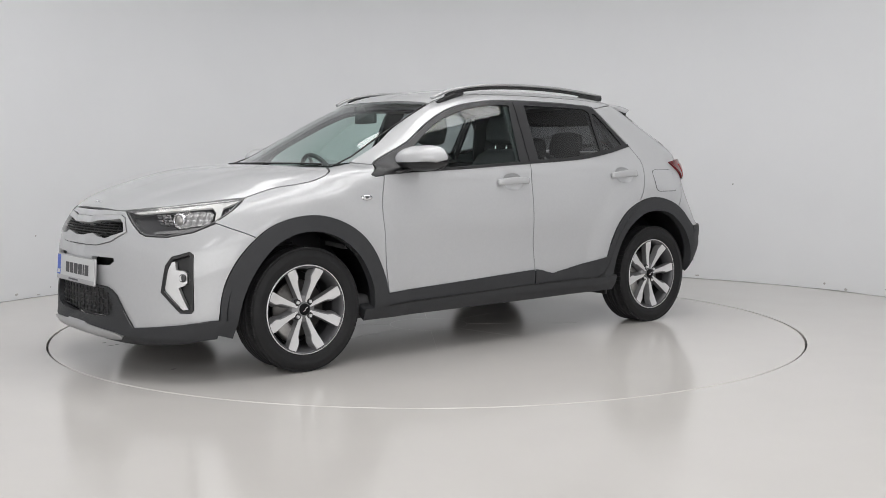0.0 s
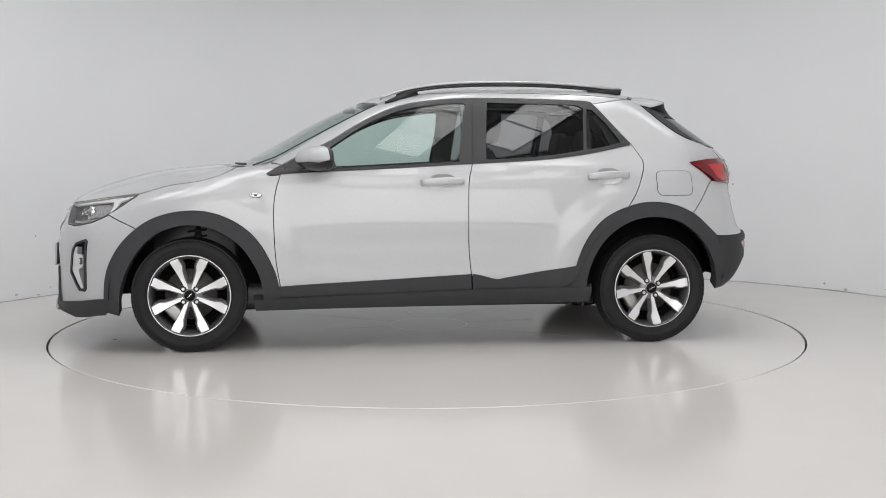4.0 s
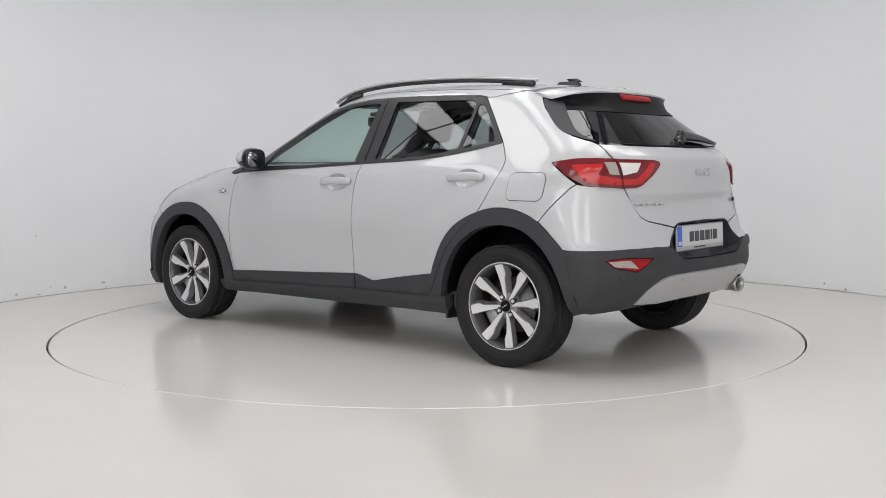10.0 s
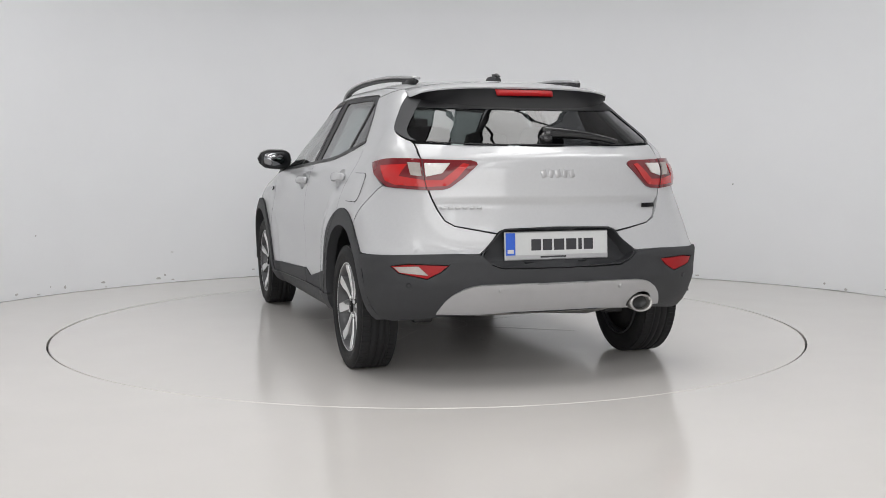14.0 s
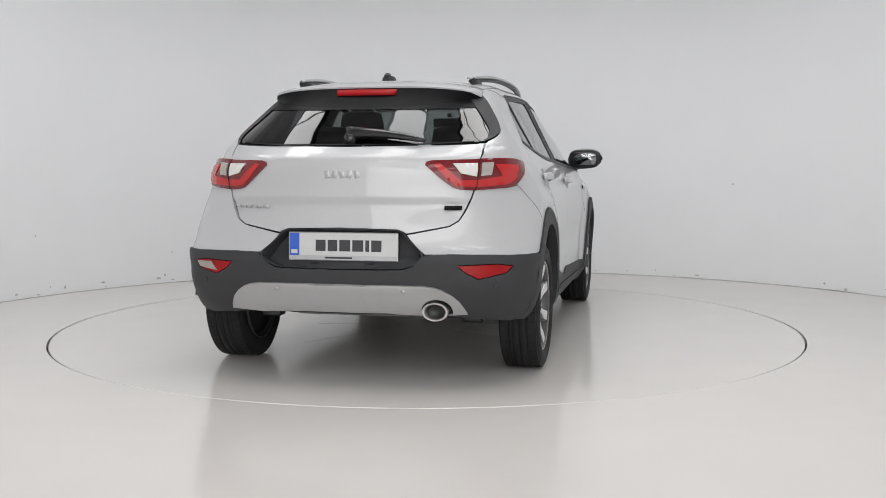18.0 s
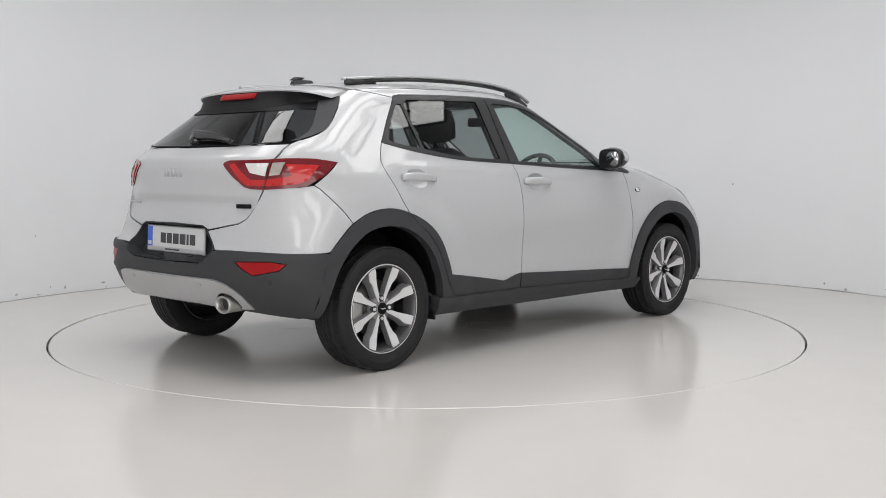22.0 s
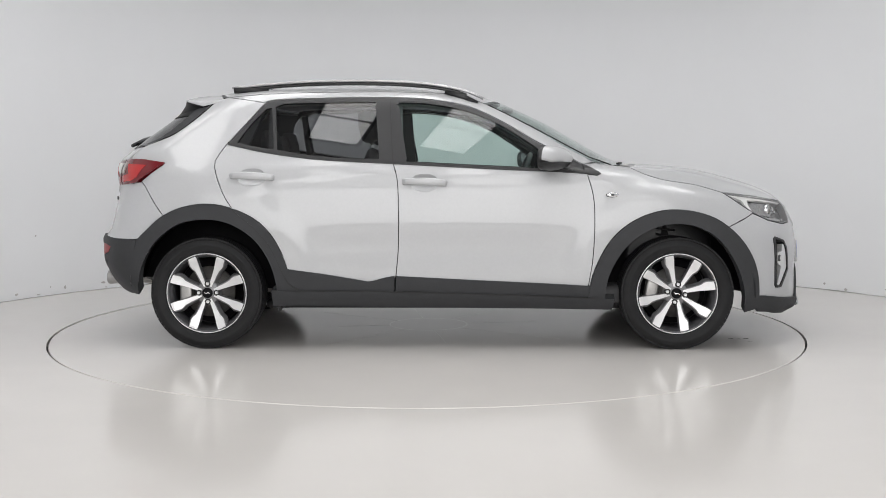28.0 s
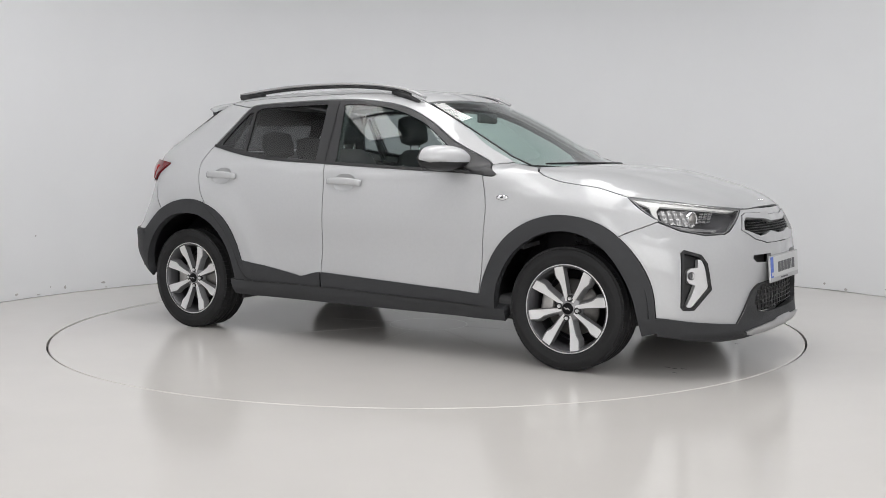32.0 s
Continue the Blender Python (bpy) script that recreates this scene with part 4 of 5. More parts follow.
def wheel(x, side):
    hub = pose(x, side * .757, .3075, 0, 0, 0 if side > 0 else 180)
    # rim barrel, darkened so the gaps between spokes read dark
    bm = lathe(bmesh.new(), [(.208, -.10), (.215, -.095), (.202, -.08), (.197, .0), (.203, .055), (.217, .072), (.2215, .078), (.2215, .084), (.216, .087), (.209, .080), (.199, .060), (.191, .0), (.183, -.09)], 64)
    w = part("wheel", soft(bm, 35), HOUSE, car, "eight-spoke alloy wheel with machined face")
    w.matrix_local = hub @ pose(0, 0, 0, 0, {(1, 1): 45, (1, -1): -10, (-1, 1): 32, (-1, -1): 0}[(1 if x > 0 else -1, side)], 0)
    part("rim_lip", lathe(bmesh.new(), [(.2170, .0785), (.2220, .0785), (.2220, .0852), (.2185, .0880), (.2140, .0850)], 72), ALLOY, w, "bright machined rim edge")
    part("tyre", lathe(bmesh.new(), [(.205, -.085), (.232, -.098), (.265, -.100), (.290, -.094), (.299, -.082), (.3015, -.06), (.3015, -.046), (.3070, -.045), (.3070, -.034), (.3005, -.032), (.3005, -.026), (.3075, -.024), (.3075, -.002), (.3005, 0), (.3005, .006), (.3075, .008), (.3075, .034), (.3005, .036), (.3005, .042), (.3070, .044), (.3070, .045), (.3015, .046), (.3015, .062), (.2985, .082), (.293, .094), (.289, .0945), (.287, .0965), (.270, .100), (.263, .1022), (.259, .100), (.245, .0985), (.235, .095), (.227, .089), (.2195, .081)], 96), RUBBER, w, "black rubber tyre")
    bm = bmesh.new()
    for k in range(72):
        for y0, y1 in ((-.086, -.048), (.048, .086)):
            block(bm, (.290, y0, -.0130), (.3068, y1, .0120), m=pose(0, 0, 0, 0, 360 * k / 72, 0))
    tagged(part("tread", bm, RUBBER, w, smooth=False), kind="stuff")
    # darkened disc and dark drum behind the spokes, so the gaps read dark
    part("brake_disc", lathe(bmesh.new(), [(.001, .012), (.06, .012), (.065, .004), (.140, .004), (.142, -.01), (.001, -.01)], 48), DISC, w)
    bm = block(bmesh.new(), (.092, -.03, -.065), (.165, .034, .065), .016, 3)
    part("brake_caliper", bm, STEEL, w)
    part("drum", lathe(bmesh.new(), [(.186, .02), (.186, -.08), (.001, -.085)], 40), BLACK, w)
    # spokes: a machined face on a dark side
    for k in range(8):
        a = math.radians(22.5 + 45 * k)
        turn = pose(0, 0, 0, 0, math.degrees(a), 0)
        c = 1 if k % 2 else -1  # the side towards a wheel nut
        rad = [.030, .062, .105, .138, .157, .170, .198, .214]
        near = [.008, .0095, .0120, .0160, .0250, .0275, .0240, .0235]
        away = [.009, .0105, .0135, .0165, .0190, .0210, .0240, .0230]
        hgt = [.058, .060, .063, .067, .070, .073, .079, .080]
        face, body_, rings, ringf = bmesh.new(), bmesh.new(), [], []
        for r, n_, w_, h in zip(rad, near, away, hgt):
            rings.append([(r, h - .034, -c * (w_ + .003)), (r, h - .034, c * (n_ + .016)), (r, h - .003, c * (n_ + .004)), (r, h - .002, -c * w_)])
            ringf.append([(r, h - .004, -c * w_), (r, h - .004, c * n_), (r, h + .0012, c * (n_ - .0012)), (r, h + .0012, -c * (w_ - .0012))])
        for nm, bm, rr, mat in (("spoke", body_, rings, ALLOY_DARK), ("spoke_face", face, ringf, ALLOY)):
            loft(bm, rr)
            bmesh.ops.transform(bm, matrix=turn, verts=bm.verts[:])
            part(nm, bm, mat, w, smooth=False)
    part("hub", lathe(bmesh.new(), [(.072, .030), (.066, .052), (.058, .058), (.034, .060), (.030, .064), (.001, .064)], 40), ALLOY_DARK, w)
    part("hub_cap", lathe(bmesh.new(), [(.029, .060), (.029, .069), (.026, .072), (.001, .073)], 32), GLOSSB, w)
    bm = bmesh.new()
    for s, o in ((-.010, -20), (0, 35), (.010, -20)):
        block(bm, (-.007, .0725, -.0018), (.007, .0745, .0018), m=pose(s, 0, 0, 0, o, 0))
    part("emblem", bm, CHROME, w, smooth=False)
    for k in range(4):
        a = math.radians(90 * k)
        bm = lathe(bmesh.new(), [(.0095, .05), (.0095, .066), (.0075, .069), (.001, .069)], 6)
        bmesh.ops.translate(bm, vec=(.050 * math.cos(a), 0, .050 * math.sin(a)), verts=bm.verts[:])
        nut = part("wheel_nut", soft(bm, 40), ALLOY, w)
        # raised black disc that paints the shade of the nut's recess
        pocket = lathe(bmesh.new(), [(.0175, .048), (.0175, .0602), (.016, .0608), (.001, .0608)], 20)
        bmesh.ops.translate(pocket, vec=(.050 * math.cos(a), 0, .050 * math.sin(a)), verts=pocket.verts[:])
        part("nut_pocket_shade", pocket, BLACK, w)


def mirrors_and_rails():
    for s in (1, -1):
        fl = Matrix.Diagonal((1, s, 1, 1))

        def put(nm, bm, mat, par, label=""):
            if nm in ("door_mirror", "mirror_base", "mirror_housing", "mirror_bezel", "mirror_glass"):
                for q_ in bm.verts:
                    q_.co.x -= .34 * (q_.co.y - .86)
            bmesh.ops.transform(bm, matrix=fl, verts=bm.verts[:])
            if s < 0:
                bmesh.ops.reverse_faces(bm, faces=bm.faces[:])
            return part(nm, bm, mat, par, label)
        # housing: rounded shells along y
        def pod(y0, y1, z0, z1, lo_cut, hi_cut, grow=0.0, x_cut=.566):
            rings = []
            for i in range(13):
                t = i / 12
                y = y0 + (y1 - y0) * t
                k = (1 - abs(2 * t - 1) ** 2.6) ** .5 * (.90 - .14 * t) + .10
                zc, h = (z0 + z1) / 2 + .006 * t, (z1 - z0) / 2 * k + grow
                dpt = .070 * (k ** .8) + grow
                r = []
                for j in range(20):
                    a = 2 * math.pi * j / 20
                    c, q = math.cos(a), math.sin(a)
                    px = .592 - .030 * (t - .3) + (dpt * 1.75 if c > 0 else dpt * .45) * c
                    pz = zc + h * q
                    r.append((max(px, x_cut), y, min(max(pz, lo_cut), hi_cut)))
                rings.append(r)
            return loft(bmesh.new(), rings)
        cap = put("door_mirror", soft(pod(.765, 1.005, .970, 1.116, 1.024, 2, 0, .582), 50), PAINT, car, "silver door mirror with black lower half")
        put("mirror_base", soft(pod(.763, 1.000, .970, 1.114, 0, 1.025, -.001), 50), BLACK, cap)
        put("mirror_housing", soft(pod(.764, 1.003, .971, 1.113, 1.0, 2, -.002), 50), BLACK, cap)
        bm = bmesh.new()
        tube(bm, [(.72, .755, .966), (.68, .79, .975), (.63, .83, .992)], [.050, .045, .035], [.014, .012, .012], 12, up=(0, 0, 1))
        put("mirror_arm", bm, BLACK, cap)
        oval = [(math.copysign(abs(math.cos(q)) ** .6, math.cos(q)), math.copysign(abs(math.sin(q)) ** .6, math.sin(q))) for q in np.linspace(0, 2 * math.pi, 28, endpoint=False)]
        put("mirror_bezel", loft(bmesh.new(), [[(x, .880 + w_ * u, 1.044 + h_ * v_) for u, v_ in oval] for x, w_, h_ in ((.580, .104, .062), (.560, .104, .062), (.551, .097, .056), (.554, .089, .049))]), BLACK, cap)
        bm = loft(bmesh.new(), [[(x, .880 + .088 * u, 1.044 + .048 * v_) for u, v_ in oval] for x in (.558, .5535)])
        put("mirror_glass", bm, MIRROR, cap)
        # roof rail: silver bar on black feet
        path = [(.235, .492, 1.392), (.16, .50, 1.425), (.06, .508, 1.452), (-.10, .512, 1.476), (-.30, .510, 1.489), (-.55, .500, 1.493), (-.80, .487, 1.488), (-1.02, .468, 1.474), (-1.21, .447, 1.457)]
        bm = tube(bmesh.new(), spline(*[(p[0], p[1], p[2] - .004) for p in path], step=.06), .014, .008, 12, power=.7)
        rail = put("roof_rail", bm, SATIN, car, "silver roof rail on black feet")
        low = [(p[0], p[1], p[2] - .018) for p in spline((.14, .50, 1.425), (.06, .508, 1.45), (-.10, .512, 1.473), (-.30, .510, 1.486), (-.55, .500, 1.490), (-.80, .487, 1.485), (-1.02, .468, 1.471), (-1.19, .448, 1.456), step=.08)]
        put("rail_underside", tube(bmesh.new(), low, .012, .009, 8), BLACK, rail)
        for x0, x1, z0, z1 in ((.205, .02, 1.40, 1.435), (-1.00, -1.20, 1.428, 1.46)):
            ys = .503 if x0 > 0 else .458
            p0, p1 = surf(x=x0, y=ys)[0], surf(x=x1, y=ys)[0]
            bm = tube(bmesh.new(), [p0 + Vector((0, 0, .002)), (p0 + p1) / 2 + Vector((0, 0, .012)), p1 + Vector((0, 0, .02))], [.014, .016, .014], [.008, .020, .018], 10)
            put("rail_foot", bm, BLACK, rail)
        # side repeater
        p, n = surf(x=.93, z=.847)
        seat_ = Matrix.Translation(p) @ pose(0, 0, 0, 8, 0, -3)
        rep = put("side_repeater", lathe(bmesh.new(), [(.034, -.004), (.034, .0035), (.032, .005), (.001, .005)], 28, seat_ @ Matrix.Diagonal((1, 1, .40, 1))), SEAMC, car, "small oval indicator lamp with clear lens")
        put("lens", lathe(bmesh.new(), [(.0325, .004), (.031, .0065), (.022, .009), (.001, .010)], 28, seat_ @ Matrix.Diagonal((1, 1, .385, 1))), CHROME, rep)
        put("bulb_cover", lathe(bmesh.new(), [(.010, .008), (.009, .0105), (.001, .0115)], 16, seat_ @ Matrix.Diagonal((1, 1, .6, 1))), HOUSE, rep)
    # fuel flap on the left
    fuel = [(-1.4135 - .0735 * su - .03 * math.cos(q), .905 + .037 * sv + .03 * math.sin(q)) for su, sv, q0 in ((-1, 1, 180), (1, 1, 90), (1, -1, 0), (-1, -1, -90)) for q in np.radians(np.linspace(q0, q0 - 90, 6))]
    panel("fuel_flap_joint", fuel, "side", SEAMC, car, out=.0012, thick=.002, grid=.03, gap=-.0026)
    panel("fuel_flap", fuel, "side", PAINT, car, out=.0026, thick=.002, grid=.03, gap=.0005)
    # aerial
    bm = loft(bmesh.new(), [[(-1.10 + (x + 1.10) * k, y * k, 1.445 + dz) for x, y in ((-1.03, 0), (-1.06, .022), (-1.16, .030), (-1.19, .016), (-1.19, -.016), (-1.16, -.030), (-1.06, -.022))] for k, dz in ((1, 0), (.94, .018), (.75, .030))])
    stub = loft(bmesh.new(), [[(x + .03 * k, y * w_, 1.470 + .02 * k) for x, y in ((-1.20, .010), (-1.20, -.010), (-1.13, -.006), (-1.13, .006))] for k, w_ in ((0, 1), (.6, .8), (1, .45))])
    a = part("aerial", soft(bm, 40), CLAD, car, "black roof aerial")
    part("aerial_stub", stub, BLACK, a)
    # front wipers
    for y0, y1 in ((.10, -.50), (.52, .02)):
        bm = bmesh.new()
        pts = []
        for y in np.linspace(y0, y1, 10):
            p, n = surf(x=1.085 - .10 * (y / .55) ** 2, y=y, out=.006)
            pts.append(p)
        tube(bm, pts, .006, .005, 6)
        part("wiper", bm, BLACK, car)


def cabin():
    # floor pan, tunnel of dark lining and wheel wells
    bm = block(bmesh.new(), (-1.0, -.66, .20), (1.55, .66, .25), .02, 2)
    part("underbody", bm, BLACK, car)
    bm = block(bmesh.new(), (-1.74, -.55, .34), (-.90, .55, .80), .05, 2)
    part("luggage_floor", bm, CABIN, car)
    bm = block(bmesh.new(), (1.02, -.58, .24), (1.55, .58, .80), .05, 2)
    part("engine_bay", bm, BLACK, car)
    bm = block(bmesh.new(), (-.95, -.76, .24), (1.05, .76, .34), .03, 2)
    part("cabin_floor", bm, CABIN, car)
    for x in (1.29, -1.29):
        for s in (1, -1):
            bm = bmesh.new()
            rings = []
            for y in (.56, .845):
                rings.append([(x + .425 * math.cos(a), s * y, .30 + .432 * math.sin(a)) for a in np.linspace(-.02, math.pi + (.02 if x > 0 else -.16), 26)])
            vs = [[bm.verts.new(p) for p in r] for r in rings]
            for i in range(25):
                bm.faces.new((vs[0][i], vs[0][i + 1], vs[1][i + 1], vs[1][i]))
            bm.faces.new(vs[0])
            part("wheel_well", bm, BLACK, car)
    bm = tube(bmesh.new(), [(1.29, -.70, .31), (1.29, .70, .31)], .03, .03, 10)
    part("front_axle", bm, BLACK, car)
    bm = tube(bmesh.new(), [(-1.29, -.70, .29), (-1.29, -.4, .27), (-1.29, .4, .27), (-1.29, .70, .29)], .05, .04, 10)
    part("rear_axle", bm, BLACK, car)
    bm = tube(bmesh.new(), [(-.6, .1, .21), (-1.2, -.1, .25), (-1.55, -.35, .28), (-1.75, -.435, .345)], .028, .028, 10)
    part("exhaust_line", bm, STEEL, car)
    for s in (1, -1):
        arm = part("suspension_arm", tube(bmesh.new(), [(-1.22, s * .62, .29), (-1.40, s * .55, .265), (-1.50, s * .50, .285)], .035, .022, 10), BLACK, car)
        part("damper", tube(bmesh.new(), [(-1.46, s * .52, .25), (-1.47, s * .53, .36), (-1.48, s * .54, .58)], [.024, .024, .030], [.024, .024, .030], 12, up=(1, 0, 0)), GRID, arm)
        part("bracket", block(bmesh.new(), (-1.52, s * .52 - .05, .245), (-1.44, s * .52 + .05, .285), .01, 2), BLACK, arm)
        strut = part("front_strut", tube(bmesh.new(), [(1.28, s * .60, .36), (1.27, s * .57, .55), (1.26, s * .55, .71)], [.028, .030, .026], [.028, .030, .026], 12, up=(1, 0, 0)), GRID, car)
        coil = [(1.27 + .055 * math.cos(a), s * (.573 - .02 * a / 30), .50 + .17 * a / 31.4) for a in np.linspace(0, 31.4, 90)]
        coil = [(x, y + .055 * math.sin(a) * s, z) for (x, y, z), a in zip(coil, np.linspace(0, 31.4, 90))]
        part("spring", tube(bmesh.new(), coil, .006, .006, 6), GRID, strut)
        part("mud_flap", block(bmesh.new(), (-.903, s * .74 - .06, .205), (-.887, s * .74 + .07, .33), .006, 2), BLACK, car)
    bm = block(bmesh.new(), (-1.74, -.30, .29), (-1.50, .35, .40), .05, 3)
    part("silencer", bm, STEEL, car)
    # door linings, headliner
    lin = [(.80, .40), (-.90, .45), (-1.15, 1.06), (-.97, 1.065), (-.249, 1.005), (.215, .982), (.80, .955)]
    both("door_lining", lin, "side", CABIN, car, out=-.055, thick=.02, grid=.08)
    roof = [(.22, 0), (.18, .3), (.12, .44), (-.3, .52), (-.8, .50), (-1.2, .42), (-1.26, 0)]
    panel("headliner", roof + [(x, -y) for x, y in roof[::-1] if y > 1e-4], "top", LINER, car, out=-.03, thick=.01, grid=.08)
    for s in (False, True):
        panel("pillar_lining", [(-.20, .99), (-.22, 1.375), (-.36, 1.378), (-.335, 1.0)], "side", CABIN, car, out=-.028, thick=.02, grid=.05, flip=s)
        panel("pillar_lining", [(-.925, 1.06), (-.94, 1.35), (-.975, 1.35), (-.96, 1.06)], "side", CABIN, car, out=-.020, thick=.02, grid=.05, flip=s)
        panel("pillar_lining", [(-1.10, 1.06), (-.99, 1.37), (-1.20, 1.38), (-1.36, 1.24), (-1.50, 1.10), (-1.35, .95)], "side", CABIN, car, out=-.03, thick=.02, grid=.05, flip=s)
        panel("pillar_lining", [(.80, .985), (.68, 1.075), (.50, 1.18), (.30, 1.285), (.12, 1.355), (.12, 1.375), (.30, 1.315), (.50, 1.21), (.68, 1.10), (.82, 1.015)], "side", FRAME, car, out=-.024, thick=.02, grid=.03, flip=s)
    # dashboard
    prof = [(.56, .62), (.53, .80), (.56, .90), (.62, .955), (.72, .975), (.95, .985), (1.02, .975), (1.02, .60)]
    bm = loft(bmesh.new(), [[(x + .03 * (y / .7) ** 2 * -1, y, z - .02 * (abs(y) / .72) ** 4) for x, z in prof] for y in np.linspace(-.72, .72, 15)])
    d = part("dashboard", soft(bm, 45), CABIN, car)
    bm = loft(bmesh.new(), [[(x, y, z) for x, z in ((.55, .95), (.60, 1.01), (.72, 1.0), (.74, .96))] for y in (-.55, -.50, -.24, -.19)])
    part("instrument_hood", soft(bm, 40), CABIN, d)
    bm = block(bmesh.new(), (.535, -.13, .87), (.56, .13, 1.0), .008, 2)
    part("screen", bm, GLOSSB, d)
    # steering wheel on the right
    bm = bmesh.new()
    m = pose(.44, -.37, .90, 0, -66, 0)
    ring = [m @ Vector((.185 * math.cos(a), .185 * math.sin(a), 0)) for a in np.linspace(0, 2 * math.pi, 37)]
    tube(bm, ring, .014, .014, 8, up=m.to_3x3() @ Vector((0, 0, 1)))
    lathe(bm, [(.001, .03), (.06, .02), (.075, 0), (.06, -.03), (.001, -.04)], 20, m @ pose(0, 0, 0, 90, 0, 0))
    for a in (0, 180, 270):
        c, s_ = math.cos(math.radians(a)), math.sin(math.radians(a))
        tube(bm, [m @ Vector((c * r, s_ * r, -.01)) for r in (.05, .18)], .018, .008, 8)
    part("steering_wheel", bm, CABIN, car)
    # seats
    for y in (.36, -.36):
        seat(-.02, y, .50, 1)
    bench()
    # inside mirror
    bm = block(bmesh.new(), (.34, -.105, 1.255), (.365, .105, 1.315), .012, 3)
    im = part("inside_mirror", bm, CABIN, car)
    part("mirror_foot", block(bmesh.new(), (.36, -.014, 1.325), (.43, .014, 1.352), .008, 2), CABIN, im)


def pad(bm, path, wide, thick, n=16):
    """A cushion along a path of (x, z) centres, across y."""
    rings = []
    for i, (x, z) in enumerate(path):
        a, b = path[max(i - 1, 0)], path[min(i + 1, len(path) - 1)]
        d = Vector((b[0] - a[0], 0, b[1] - a[1])).normalized()
        u = Vector((-d.z, 0, d.x))
        r = []
        for k in range(n):
            t = 2 * math.pi * k / n
            c, s = math.cos(t), math.sin(t)
            r.append(Vector((x, 0, z)) + Vector((0, 1, 0)) * wide[i] * math.copysign(abs(c) ** .55, c) + u * thick[i] * math.copysign(abs(s) ** .7, s))
        rings.append(r)
    return loft(bm, rings)


def seat(x, y, w, s):
    base = pad(bmesh.new(), [(x - .25, .50), (x - .1, .50), (x + .1, .52), (x + .25, .53), (x + .30, .52)], [.20, .25, .26, .25, .20], [.05, .08, .09, .08, .04])
    back = pad(bmesh.new(), [(x - .22, .50), (x - .26, .62), (x - .31, .80), (x - .355, .96), (x - .385, 1.06), (x - .395, 1.10)], [.20, .24, .25, .235, .19, .12], [.07, .09, .085, .07, .05, .02])
    rest = pad(bmesh.new(), [(x - .395, 1.145), (x - .40, 1.16), (x - .415, 1.24), (x - .425, 1.31), (x - .428, 1.325)], [.09, .125, .135, .12, .08], [.03, .05, .055, .045, .02])
    for b in (base, back, rest):
        bmesh.ops.translate(b, vec=(0, y, 0), verts=b.verts[:])
    o = part("front_seat", back, CLOTH, car, "black cloth front seat")
    part("seat_cushion", base, CLOTH, o)
    h = part("headrest", rest, CLOTH, o)
    for dy in (-.05, .05):
        part("headrest_post", tube(bmesh.new(), [(x - .39, y + dy, 1.07), (x - .40, y + dy, 1.16)], .006, .006, 8, up=(1, 0, 0)), CHROME, h)


def bench():
    back = pad(bmesh.new(), [(-.83, .52), (-.88, .66), (-.94, .84), (-.985, .98), (-1.0, 1.03)], [.55, .60, .60, .57, .50], [.07, .09, .08, .06, .03], 24)
    b = part("rear_seat", back, CLOTH, car, "black cloth rear bench")
    part("seat_cushion", pad(bmesh.new(), [(-.85, .50), (-.7, .50), (-.5, .52), (-.40, .51)], [.55, .62, .62, .55], [.05, .08, .08, .04], 24), CLOTH, b)
    for y in (-.33, 0, .33):
        r = pad(bmesh.new(), [(-.995, 1.06), (-1.0, 1.07), (-1.012, 1.13), (-1.02, 1.20), (-1.022, 1.215)], [.09, .12, .13, .115, .07], [.03, .045, .05, .04, .02])
        bmesh.ops.translate(r, vec=(0, y, 0 if y else -.03), verts=r.verts[:])
        part("headrest", r, CLOTH, b)


